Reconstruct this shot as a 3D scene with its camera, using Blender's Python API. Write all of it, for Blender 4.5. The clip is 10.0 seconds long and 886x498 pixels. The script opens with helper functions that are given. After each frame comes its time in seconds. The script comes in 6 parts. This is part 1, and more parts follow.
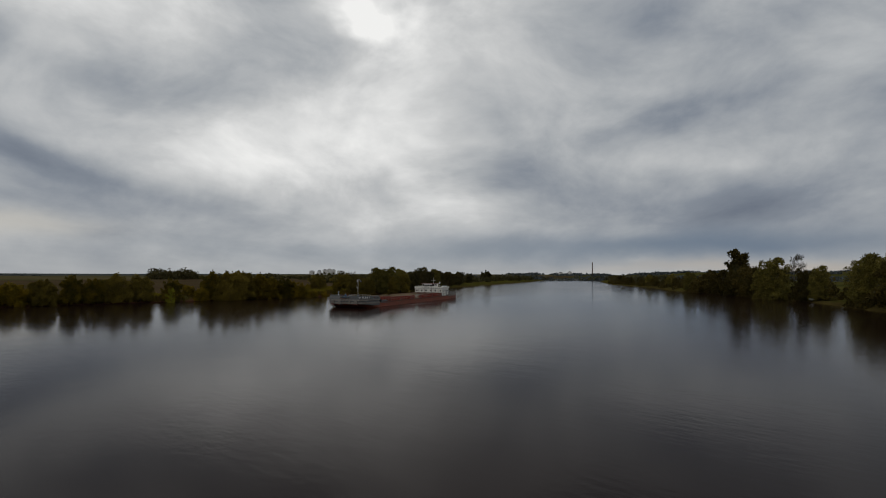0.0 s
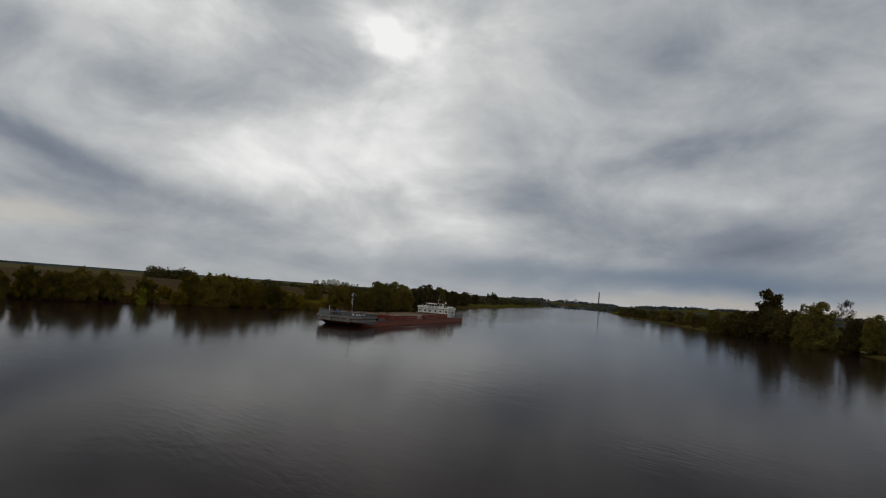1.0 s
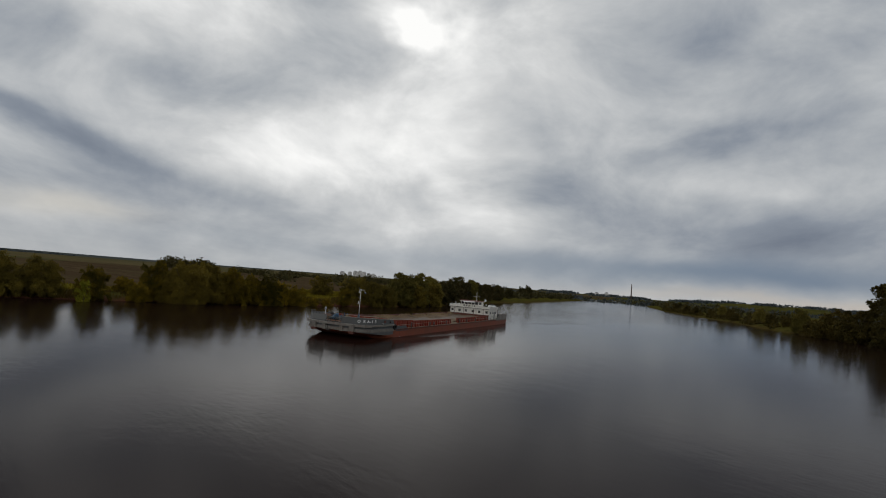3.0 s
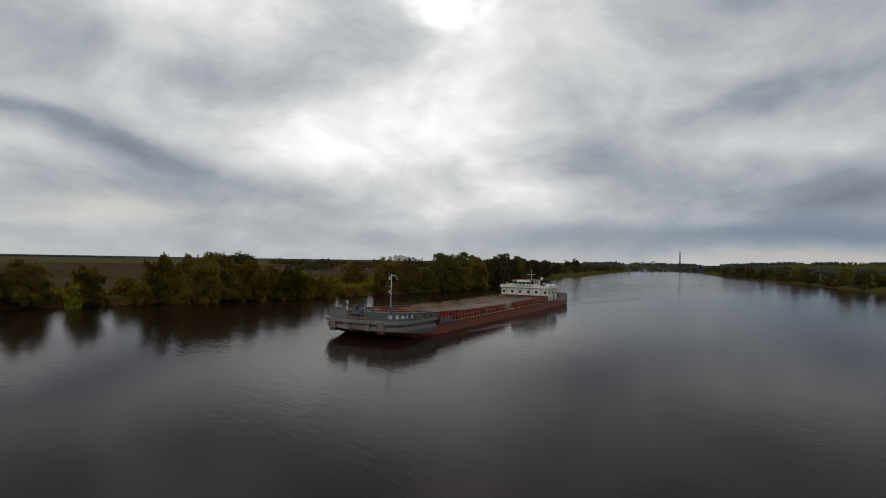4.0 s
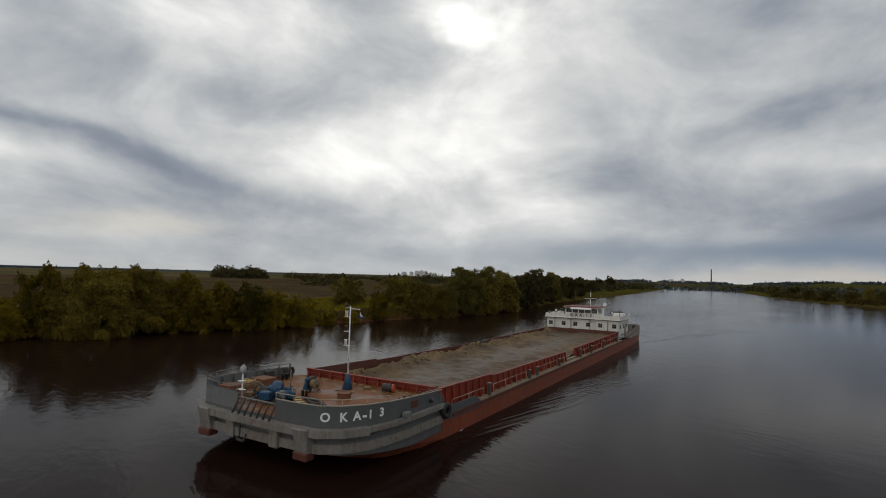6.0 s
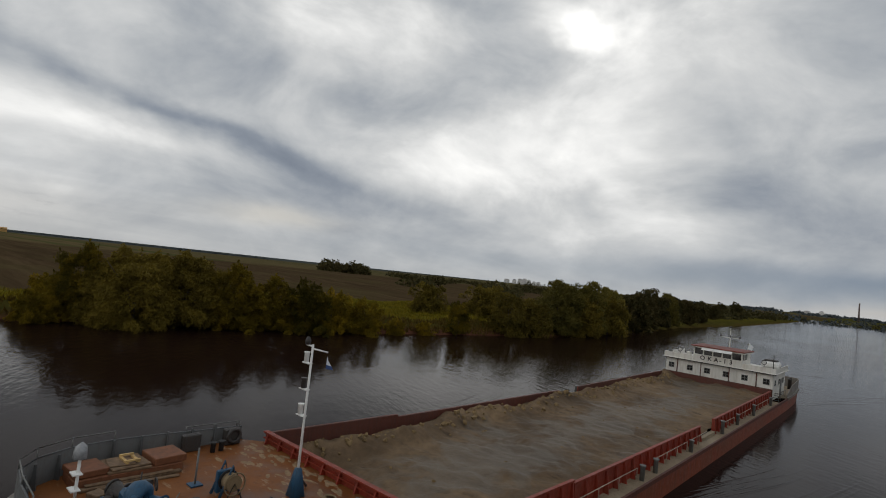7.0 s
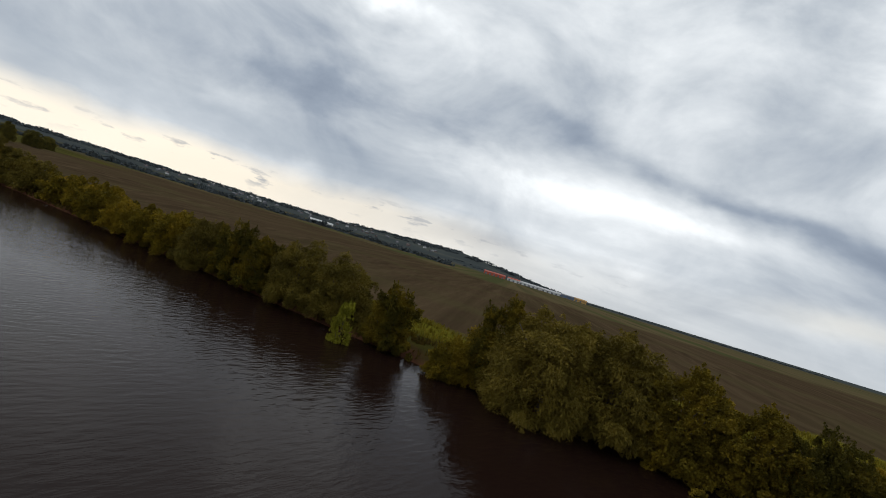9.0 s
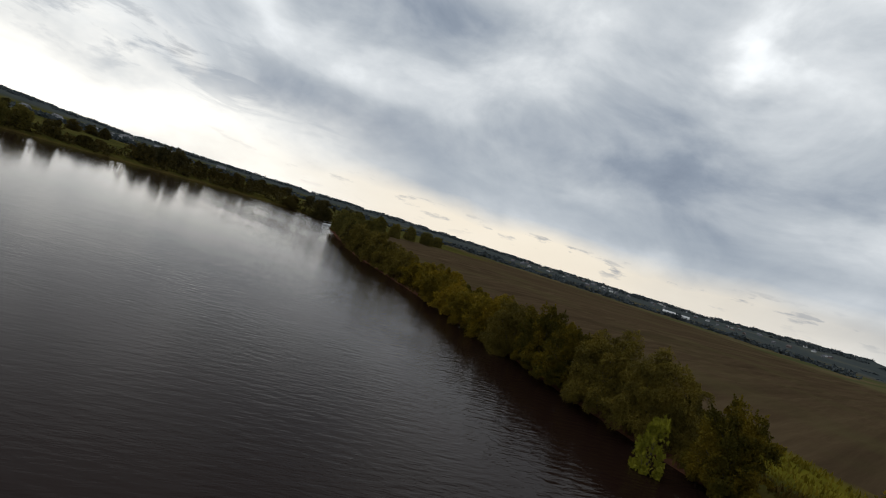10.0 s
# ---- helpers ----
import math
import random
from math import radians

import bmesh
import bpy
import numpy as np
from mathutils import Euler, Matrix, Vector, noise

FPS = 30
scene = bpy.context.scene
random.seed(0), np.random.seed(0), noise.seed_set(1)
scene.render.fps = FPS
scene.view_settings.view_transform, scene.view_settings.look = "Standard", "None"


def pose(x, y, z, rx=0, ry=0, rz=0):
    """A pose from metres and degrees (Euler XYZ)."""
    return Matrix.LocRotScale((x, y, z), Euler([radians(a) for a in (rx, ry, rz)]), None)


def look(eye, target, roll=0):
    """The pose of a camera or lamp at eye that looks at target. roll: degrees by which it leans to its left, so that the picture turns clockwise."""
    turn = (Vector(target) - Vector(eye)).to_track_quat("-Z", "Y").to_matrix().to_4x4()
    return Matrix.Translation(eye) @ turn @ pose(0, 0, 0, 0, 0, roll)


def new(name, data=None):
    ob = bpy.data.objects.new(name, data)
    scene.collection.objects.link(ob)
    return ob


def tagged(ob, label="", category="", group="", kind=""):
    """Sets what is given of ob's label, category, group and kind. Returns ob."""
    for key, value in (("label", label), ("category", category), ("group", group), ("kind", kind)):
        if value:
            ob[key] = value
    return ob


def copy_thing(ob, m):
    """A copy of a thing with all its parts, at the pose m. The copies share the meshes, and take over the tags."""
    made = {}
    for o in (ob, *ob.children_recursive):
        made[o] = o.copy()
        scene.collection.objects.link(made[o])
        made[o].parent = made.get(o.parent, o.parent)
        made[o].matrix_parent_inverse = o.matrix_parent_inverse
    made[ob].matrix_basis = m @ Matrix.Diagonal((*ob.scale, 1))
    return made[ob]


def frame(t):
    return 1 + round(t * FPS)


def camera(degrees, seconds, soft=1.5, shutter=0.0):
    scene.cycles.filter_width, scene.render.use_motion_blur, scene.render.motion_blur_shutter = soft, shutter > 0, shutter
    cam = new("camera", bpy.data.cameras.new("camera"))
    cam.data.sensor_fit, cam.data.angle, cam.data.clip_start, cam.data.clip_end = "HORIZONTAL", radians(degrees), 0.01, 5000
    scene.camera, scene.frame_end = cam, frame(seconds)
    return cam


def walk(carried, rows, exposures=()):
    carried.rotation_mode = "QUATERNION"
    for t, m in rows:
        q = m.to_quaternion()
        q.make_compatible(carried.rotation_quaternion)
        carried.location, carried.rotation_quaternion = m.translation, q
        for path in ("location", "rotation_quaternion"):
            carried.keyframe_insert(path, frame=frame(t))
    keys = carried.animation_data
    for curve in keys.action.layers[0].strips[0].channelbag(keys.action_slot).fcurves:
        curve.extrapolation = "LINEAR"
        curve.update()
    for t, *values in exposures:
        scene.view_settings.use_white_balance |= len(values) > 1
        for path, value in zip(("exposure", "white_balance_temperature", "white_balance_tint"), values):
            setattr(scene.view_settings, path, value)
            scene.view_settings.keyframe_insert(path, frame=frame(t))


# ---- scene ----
# ---- the flight: seconds, place, heading to the left of +y, pitch, lean to the left ----
cam = camera(80.0, 10.0, soft=1.0, shutter=0.0)
PATH = [
    (0, (72.69, -130.42, 8.55), 20.03, 2.94, 0.31),
    (0.5, (69.07, -121.70, 8.62), 20.12, 3.15, 1.02),
    (1, (65.19, -112.78, 8.84), 20.83, 4.93, 4.44),
    (1.5, (61.20, -103.51, 9.17), 21.04, 4.27, 3.20),
    (2, (57.19, -94.58, 9.43), 20.88, 3.25, 1.75),
    (2.5, (52.80, -85.86, 9.50), 21.48, 4.55, 4.50),
    (4, (38.30, -58.48, 9.25), 27.71, 1.47, 1.13),
    (4.5, (33.91, -50.03, 9.22), 28.21, 0.70, 0.33),
    (5, (29.77, -41.97, 9.36), 28.20, 2.64, 0.35),
    (6.5, (18.46, -18.58, 9.77), 33.98, 3.18, 4.23),
    (7, (15.32, -11.09, 10.37), 41.55, 2.96, 6.23),
    (7.5, (9.90, -2.70, 10.50), 48.60, 2.20, 7.70),
    (8, (4.32, 1.10, 10.85), 62.02, 2.36, 15.06),
    (8.5, (-1.18, 4.80, 11.16), 76.65, 1.26, 16.25),
    (9, (-7.32, 7.59, 11.54), 97.75, 0.87, 17.08),
    (9.5, (-13.74, 7.33, 11.80), 115.54, -0.18, 17.24),
    (10, (-19.02, 7.28, 12.09), 135.78, -1.17, 17.79),
]


def heading(eye, yaw, pitch, roll):
    yaw, pitch = radians(yaw), radians(pitch)
    ahead = Vector((-math.sin(yaw) * math.cos(pitch), math.cos(yaw) * math.cos(pitch), math.sin(pitch)))
    return look(eye, Vector(eye) + 10 * ahead, roll)


walk(cam, [(t, heading(eye, yaw, pitch, roll)) for t, eye, yaw, pitch, roll in PATH],
     exposures=[(0.0, -0.46, 6500, 10), (2.5, -0.36, 6500, 10), (4.2, -0.12, 6550, 10), (5.0, -0.08, 6600, 10), (7.0, -0.22, 6550, 10), (8.0, 0.02, 6300, 9), (8.7, 0.18, 6250, 9), (9.5, 0.10, 6250, 9), (10.0, -0.02, 6250, 9)])

# ---- sky and sun ----
SUN_AZ, SUN_EL = 163.0, 11.0


class Graph:
    """Short calls that add nodes to one node tree."""

    def __init__(self, tree):
        self.tree, self.nodes, self.links = tree, tree.nodes, tree.links
        self.nodes.clear()

    def node(self, kind, **values):
        n = self.nodes.new(kind)
        for key, value in values.items():
            if isinstance(value, bpy.types.NodeSocket):
                self.links.new(value, n.inputs[key.replace("_", " ")])
            else:
                n.inputs[key.replace("_", " ")].default_value = value
        return n

    def put(self, socket, value):
        if isinstance(value, bpy.types.NodeSocket):
            self.links.new(value, socket)
        else:
            socket.default_value = value

    def math(self, op, a, b=0.0, c=0.0, clamp=False):
        n = self.nodes.new("ShaderNodeMath")
        n.operation, n.use_clamp = op, clamp
        for socket, value in zip(n.inputs, (a, b, c)):
            self.put(socket, value)
        return n.outputs[0]

    def mix(self, fac, a, b, mode="MIX"):
        n = self.nodes.new("ShaderNodeMix")
        n.data_type, n.blend_type = "RGBA", mode
        self.put(n.inputs[0], fac)
        for socket, value in zip((n.inputs[6], n.inputs[7]), (a, b)):
            self.put(socket, value if isinstance(value, bpy.types.NodeSocket) else (*value[:3], 1))
        return n.outputs[2]

    def noise(self, vector, scale, detail=4.0, rough=0.55, distort=0.0):
        n = self.node("ShaderNodeTexNoise", Vector=vector, Scale=scale, Detail=detail, Roughness=rough, Distortion=distort)
        return n.outputs[0]

    def ramp(self, fac, *stops):
        n = self.nodes.new("ShaderNodeValToRGB")
        self.links.new(fac, n.inputs[0])
        line = n.color_ramp.elements
        while len(line) < len(stops):
            line.new(0.5)
        for e, (at, colour) in zip(line, stops):
            e.position = at
            e.color = (*colour, 1) if isinstance(colour, tuple) else (colour, colour, colour, 1)
        return n.outputs[0]

    def mapped(self, vector, scale=(1, 1, 1), turn=(0, 0, 0), move=(0, 0, 0)):
        n = self.node("ShaderNodeMapping", Vector=vector)
        n.inputs["Scale"].default_value, n.inputs["Location"].default_value = scale, move
        n.inputs["Rotation"].default_value = [radians(a) for a in turn]
        return n.outputs[0]


world = bpy.data.worlds.new("sky")
scene.world = world
world.use_nodes = True
g = Graph(world.node_tree)
way = g.node("ShaderNodeTexCoord").outputs["Generated"]
part_xyz = g.node("ShaderNodeSeparateXYZ", Vector=way)
wx, wy, wz = part_xyz.outputs
el = g.math("MULTIPLY", g.math("ARCSINE", wz), 57.2958)
az = g.math("MULTIPLY", g.math("ARCTAN2", g.math("MULTIPLY", wx, -1.0), wy), 57.2958)
high = g.math("ADD", g.math("MAXIMUM", wz, 0.0), 0.17)
plane = g.node("ShaderNodeCombineXYZ", X=g.math("DIVIDE", wx, high), Y=g.math("DIVIDE", wy, high)).outputs[0]
# cloud streaks run along one heading of the wind
streak = g.mapped(plane, scale=(1.0, 0.62, 1.0), turn=(0, 0, -30))
broad = g.noise(streak, 0.62, 4, 0.45, 0.5)
fine = g.noise(g.mapped(way, scale=(1.0, 1.0, 1.7), move=(3.3, 2.1, 0.4)), 4.0, 8, 0.56, 0.35)
wisps = g.noise(g.mapped(plane, scale=(1.0, 0.66, 1.0), turn=(0, 0, -34), move=(1.3, 4.1, 2.4)), 2.2, 7, 0.54, 0.8)
warp_a = g.noise(g.mapped(way, scale=(1, 1, 1.8), move=(3.1, 9.7, 1.0)), 3.4, 5, 0.52)
warp_b = g.noise(g.mapped(way, scale=(1, 1, 1.8), move=(8.1, 1.7, 5.0)), 4.0, 5, 0.52)
az_w = g.math("ADD", az, g.math("MULTIPLY", g.math("SUBTRACT", warp_a, 0.5), 40.0))
el_w = g.math("ADD", el, g.math("MULTIPLY", g.math("SUBTRACT", warp_b, 0.5), 14.0))
az_s = g.math("ADD", az, g.math("MULTIPLY", g.math("SUBTRACT", warp_a, 0.5), 18.0))
el_s = g.math("ADD", el, g.math("MULTIPLY", g.math("SUBTRACT", warp_b, 0.5), 4.0))


def bank(az0, el0, wide, tall, tilt=0.0, firm=False):
    """A soft cloud region round one direction of the sky."""
    a = g.math("SUBTRACT", az_s if firm else az_w, az0)
    e = g.math("SUBTRACT", el_s if firm else el_w, el0)
    e = g.math("SUBTRACT", e, g.math("MULTIPLY", a, tilt))
    q = g.math("ADD", g.math("POWER", g.math("ABSOLUTE", g.math("DIVIDE", a, wide)), 2.0),
               g.math("POWER", g.math("ABSOLUTE", g.math("DIVIDE", e, tall)), 2.0))
    return g.math("EXPONENT", g.math("MULTIPLY", q, -1.0))


tone = g.math("ADD", g.math("MULTIPLY", broad, 0.62), g.math("ADD", g.math("MULTIPLY", fine, 0.72), g.math("MULTIPLY", wisps, 0.12)))
tone = g.math("SUBTRACT", tone, 0.155)
# bright breaks and thick banks: heading, height, breadth, depth, slant, sharp or loose edge, weight
# the break at height 38 is above the view, added to brighten the water
BREAKS = [(29.5, 26.8, 7, 3.4, 0.08, False, 0.26), (29.5, 27, 5.5, 2.2, 0.15, True, 0.18), (34, 16, 8.5, 4.6, 0.05, True, 0.22), (42, 14, 8, 3.6, 0, False, 0.10), (37, 10.5, 10, 2.4, 0, False, 0.10), (14, 7.6, 9, 1.6, 0, True, 0.10),
          (26, 14, 13, 8, 0, False, 0.14), (3, 19.5, 6, 2.6, 0, True, 0.11), (-8, 12.2, 7, 2.2, 0.1, True, 0.12), (55, 26, 6, 5, 0, False, 0.15), (84, 10.2, 14, 1.6, 0.0, True, 0.15), (68, 9.2, 9, 1.2, 0.12, True, 0.08), (77, 7.2, 9, 1.2, 0.1, True, 0.06),
          (160, 16.8, 7, 4, 0, False, 0.20), (131, 17.7, 7, 1.9, 0.1, True, 0.14), (109.5, 24.4, 5, 3, 0, False, 0.20), (150, 12.5, 8, 2.4, 0, True, 0.12), (30, 38, 26, 9, 0, False, 0.14), (20, 25, 9, 4, 0, False, 0.07), (11, 22, 9, 6, 0, False, 0.10)]
BANKS = [(68, 12.3, 16, 1.25, 0.235, True, -0.24), (56, 18, 7, 4, 0.1, False, -0.06), (88, 16.4, 8, 2.0, 0.1, True, -0.12), (99, 17.5, 9, 3.5, 0, False, -0.11), (111.5, 8.0, 12, 2.4, 0, True, -0.14), (106, 13, 15, 6, 0, False, -0.08),
         (82, 19, 12, 6, 0, False, -0.09), (14, 11.5, 5, 1.7, 0.15, True, -0.08), (-3, 15.3, 16, 1.7, -0.2, True, -0.09), (-19, 16, 12, 8, 0, False, -0.08), (145, 9.9, 9, 2.6, 0, True, -0.10), (117, 11.6, 10, 2.8, 0.05, True, -0.14),
         (136, 22, 9, 2.6, 0, True, -0.11), (103, 14.4, 8, 2.2, 0.1, True, -0.09), (-10, 6.5, 18, 2.4, 0, True, -0.14), (-8, 9.5, 15, 5, 0, False, -0.09), (8, 9.5, 8, 2.6, 0.1, True, -0.08), (112, 20, 22, 6, 0, False, -0.06), (125, 14, 12, 4, 0, False, -0.05)]
for *where, weight in BREAKS + BANKS:
    tone = g.math("ADD", tone, g.math("MULTIPLY", bank(*where), weight))
# darkening added to the unseen cloud overhead, to dim the land and water
tone = g.math("SUBTRACT", tone, g.math("MULTIPLY", g.ramp(g.math("DIVIDE", el, 100.0), (0.30, 0.0), (0.60, 1.0)), 0.10))
cloud = g.ramp(tone, (0.20, (0.175, 0.21, 0.275)), (0.38, (0.295, 0.335, 0.395)), (0.54, (0.50, 0.53, 0.56)), (0.70, (0.74, 0.755, 0.76)), (0.92, (1.2, 1.2, 1.18)))
# haze and the layers low over the land
low = g.math("EXPONENT", g.math("MULTIPLY", g.math("MAXIMUM", el, 0.0), -0.30))
cloud = g.mix(g.math("MULTIPLY", low, 0.7), cloud, (0.50, 0.52, 0.535))
cloud = g.mix(g.math("MULTIPLY", bank(-6, 3.4, 22, 1.5, 0, True), 0.9), cloud, (0.19, 0.25, 0.335))
cloud = g.mix(g.math("MULTIPLY", bank(20.7, 2.8, 22, 1.2, 0, True), 0.45), cloud, (0.27, 0.325, 0.39))
cloud = g.mix(g.math("MULTIPLY", bank(-16.2, 1.0, 20, 0.7, 0, True), 0.7), cloud, (0.60, 0.54, 0.47))
cloud = g.mix(g.math("MULTIPLY", bank(123.5, 6.6, 30, 2.2, 0, True), 0.5), cloud, (0.34, 0.385, 0.44))
strip = g.math("MULTIPLY", g.ramp(g.math("DIVIDE", el_s, 10.0), (0.28, 1.0), (0.50, 0.0)), bank(129.7, 1.8, 34, 30, 0, True))
cloud = g.mix(g.math("MULTIPLY", strip, 0.88), cloud, (1.0, 0.87, 0.68))
cloud = g.mix(g.math("MULTIPLY", bank(59, 4.2, 7, 1.0, 0, True), 0.5), cloud, (0.85, 0.80, 0.70))
cloud = g.mix(g.math("MULTIPLY", bank(170.5, 3.0, 22, 4.4), 0.9), cloud, (1.40, 1.32, 1.18))
torn = g.noise(g.node("ShaderNodeCombineXYZ", X=g.math("MULTIPLY", az, 0.11), Y=g.math("MULTIPLY", el, 0.42)).outputs[0], 1.0, 8, 0.6, 0.6)
tears = g.math("MULTIPLY", g.ramp(torn, (0.50, 0.0), (0.60, 1.0)), bank(166, 9.0, 20, 3.4, 0, True))
cloud = g.mix(g.math("MULTIPLY", tears, 0.75), cloud, (0.40, 0.43, 0.47))
# small loose clouds before the bright strip
puff = g.noise(g.node("ShaderNodeCombineXYZ", X=g.math("MULTIPLY", az, 0.30), Y=g.math("MULTIPLY", el, 1.15)).outputs[0], 1.0, 5, 0.55)
puffs = g.math("MULTIPLY", g.ramp(puff, (0.57, 0.0), (0.66, 1.0)), bank(115, 2.6, 34, 1.0, 0, True))
cloud = g.mix(g.math("MULTIPLY", puffs, 0.8), cloud, (0.36, 0.37, 0.39))
sky = g.nodes.new("ShaderNodeTexSky")
sky.sky_type, sky.sun_disc = "NISHITA", False
sky.sun_elevation, sky.sun_rotation = radians(SUN_EL), radians(-SUN_AZ)
clear = g.mix(1.0, sky.outputs[0], (0.10, 0.10, 0.10), "MULTIPLY")
cover = g.ramp(fine, (0.62, 1.0), (0.80, 0.95))
ground_glow = g.math("LESS_THAN", wz, -0.01)
full = g.mix(ground_glow, g.mix(cover, clear, cloud), (0.05, 0.05, 0.045))
out = g.node("ShaderNodeOutputWorld", Surface=g.node("ShaderNodeBackground", Color=full, Strength=1.0).outputs[0])

sun = new("sun", bpy.data.lights.new("sun", "SUN"))
sun.data.energy, sun.data.angle, sun.data.color = 0.5, radians(110), (1.0, 0.94, 0.85)
sun.matrix_world = look((0, 0, 0), (math.sin(radians(SUN_AZ)), -math.cos(radians(SUN_AZ)), -math.tan(radians(SUN_EL + 22))))


# ---- materials ----
def material(name, rough=0.6, metal=0.0, spec=0.5):
    m = bpy.data.materials.new(name)
    m.use_nodes = True
    h = Graph(m.node_tree)
    b = h.node("ShaderNodeBsdfPrincipled", Roughness=rough, Metallic=metal)
    b.inputs["Specular IOR Level"].default_value = spec
    h.node("ShaderNodeOutputMaterial", Surface=b.outputs[0])
    return m, h, b


def bumped(h, b, height, strength, distance):
    n = h.node("ShaderNodeBump", Strength=strength, Distance=distance, Height=height)
    h.links.new(n.outputs[0], b.inputs["Normal"])


def place(h):
    return h.node("ShaderNodeNewGeometry").outputs["Position"]


def painted(name, colour, worn, dirt, rough=0.55, wear=0.5, rust=(0.16, 0.065, 0.03), scale=1.0, streaky=True, runs_by=0.6):
    """Old ship's paint: faded patches, rust coming through, dirt that has run down."""
    m, h, b = material(name, rough)
    p = place(h)
    big = h.noise(p, 0.45 * scale, 4, 0.6)
    small = h.noise(p, 5.0 * scale, 6, 0.65)
    runs = h.noise(h.mapped(p, scale=(3.0, 3.0, 0.35)), 1.6 * scale, 5, 0.6)
    c = h.mix(h.ramp(big, (0.35, 0.0), (0.7, 1.0)), colour, worn)
    if streaky:
        c = h.mix(h.math("MULTIPLY", h.ramp(runs, (0.45, 0.0), (0.75, 1.0)), runs_by), c, dirt)
    spots = h.math("MULTIPLY", h.ramp(small, (0.60 - 0.12 * wear, 0.0), (0.76 - 0.1 * wear, 1.0)), h.ramp(big, (0.30, 0.15), (0.62, 1.0)))
    c = h.mix(h.math("MULTIPLY", spots, wear), c, rust)
    h.put(b.inputs["Base Color"], c)
    h.put(b.inputs["Roughness"], h.ramp(small, (0.3, rough - 0.1), (0.7, min(1.0, rough + 0.2))))
    bumped(h, b, small, 0.25, 0.01)
    return m


RED_HULL = painted("red_hull_paint", (0.24, 0.046, 0.015), (0.17, 0.046, 0.019), (0.06, 0.02, 0.012), 0.55, 0.7, (0.20, 0.075, 0.028))
GREY = painted("grey_ship_paint", (0.078, 0.084, 0.087), (0.098, 0.102, 0.102), (0.058, 0.046, 0.036), 0.5, 0.35, runs_by=0.3)
PALE_GREY = painted("pale_grey_paint", (0.22, 0.213, 0.195), (0.165, 0.15, 0.13), (0.10, 0.065, 0.038), 0.6, 0.8)
RED = painted("red_coaming_paint", (0.27, 0.028, 0.010), (0.20, 0.028, 0.013), (0.09, 0.022, 0.012), 0.5, 0.45)
BROWN_RED = painted("brown_red_paint", (0.105, 0.026, 0.015), (0.085, 0.028, 0.018), (0.045, 0.02, 0.012), 0.6, 0.6)
WHITE = painted("white_ship_paint", (0.70, 0.68, 0.62), (0.66, 0.65, 0.61), (0.42, 0.38, 0.32), 0.5, 0.16)
PURE_WHITE = painted("white_mast_paint", (0.78, 0.78, 0.76), (0.72, 0.72, 0.70), (0.5, 0.47, 0.42), 0.45, 0.08)
DECK, dh, db = material("ochre_red_deck_paint", 0.45, 0.0, 0.25)
dp = place(dh)
d_big, d_fine = dh.noise(dp, 0.55, 5, 0.6), dh.noise(dp, 6.0, 6, 0.65)
d_streak = dh.noise(dh.mapped(dp, scale=(0.5, 1.5, 1.0), turn=(0, 0, -14)), 1.7, 6, 0.68)
dc = dh.ramp(d_big, (0.34, (0.120, 0.041, 0.010)), (0.50, (0.180, 0.060, 0.013)), (0.66, (0.215, 0.076, 0.018)))
dc = dh.mix(dh.math("MULTIPLY", dh.ramp(d_fine, (0.52, 0.0), (0.68, 1.0)), 0.4), dc, (0.075, 0.033, 0.018))
dc = dh.mix(dh.math("MULTIPLY", dh.ramp(d_streak, (0.60, 0.0), (0.66, 1.0)), 0.65), dc, (0.33, 0.235, 0.145))
dh.put(db.inputs["Base Color"], dc)
dh.put(db.inputs["Roughness"], dh.ramp(d_big, (0.38, 0.36), (0.56, 0.65)))
bumped(dh, db, d_fine, 0.25, 0.01)
SIDE_DECK = painted("dirty_side_deck", (0.21, 0.16, 0.10), (0.30, 0.24, 0.16), (0.09, 0.06, 0.04), 0.75, 0.6, (0.12, 0.06, 0.035), 1.6, False)
BLUE = painted("blue_machine_paint", (0.012, 0.066, 0.135), (0.018, 0.08, 0.15), (0.015, 0.025, 0.035), 0.45, 0.3, scale=3.0)
DARK_STEEL = painted("dark_steel", (0.03, 0.03, 0.03), (0.045, 0.04, 0.036), (0.05, 0.03, 0.02), 0.55, 0.5, (0.07, 0.035, 0.02), 3.0)
GREY_STEEL = painted("grey_vent_paint", (0.17, 0.175, 0.165), (0.13, 0.135, 0.13), (0.09, 0.075, 0.06), 0.6, 0.4, scale=2.0)
CREAM_RAIL = painted("cream_rail_paint", (0.42, 0.38, 0.30), (0.33, 0.29, 0.23), (0.2, 0.12, 0.07), 0.55, 0.5, scale=3.0)
ROOF_RED = painted("red_roof_paint", (0.22, 0.05, 0.03), (0.17, 0.05, 0.035), (0.10, 0.05, 0.035), 0.6, 0.4)
ORANGE = painted("orange_drum_paint", (0.55, 0.09, 0.02), (0.45, 0.09, 0.03), (0.2, 0.05, 0.02), 0.5, 0.3, scale=3.0)


def plain(name, colour, rough=0.6, metal=0.0, vary=0.15, scale=4.0):
    m, h, b = material(name, rough, metal)
    n = h.noise(place(h), scale, 5, 0.6)
    dark = tuple(v * (1 - vary) for v in colour)
    light = tuple(v * (1 + vary) for v in colour)
    h.put(b.inputs["Base Color"], h.ramp(n, (0.3, dark), (0.7, light)))
    bumped(h, b, n, 0.2, 0.01)
    return m


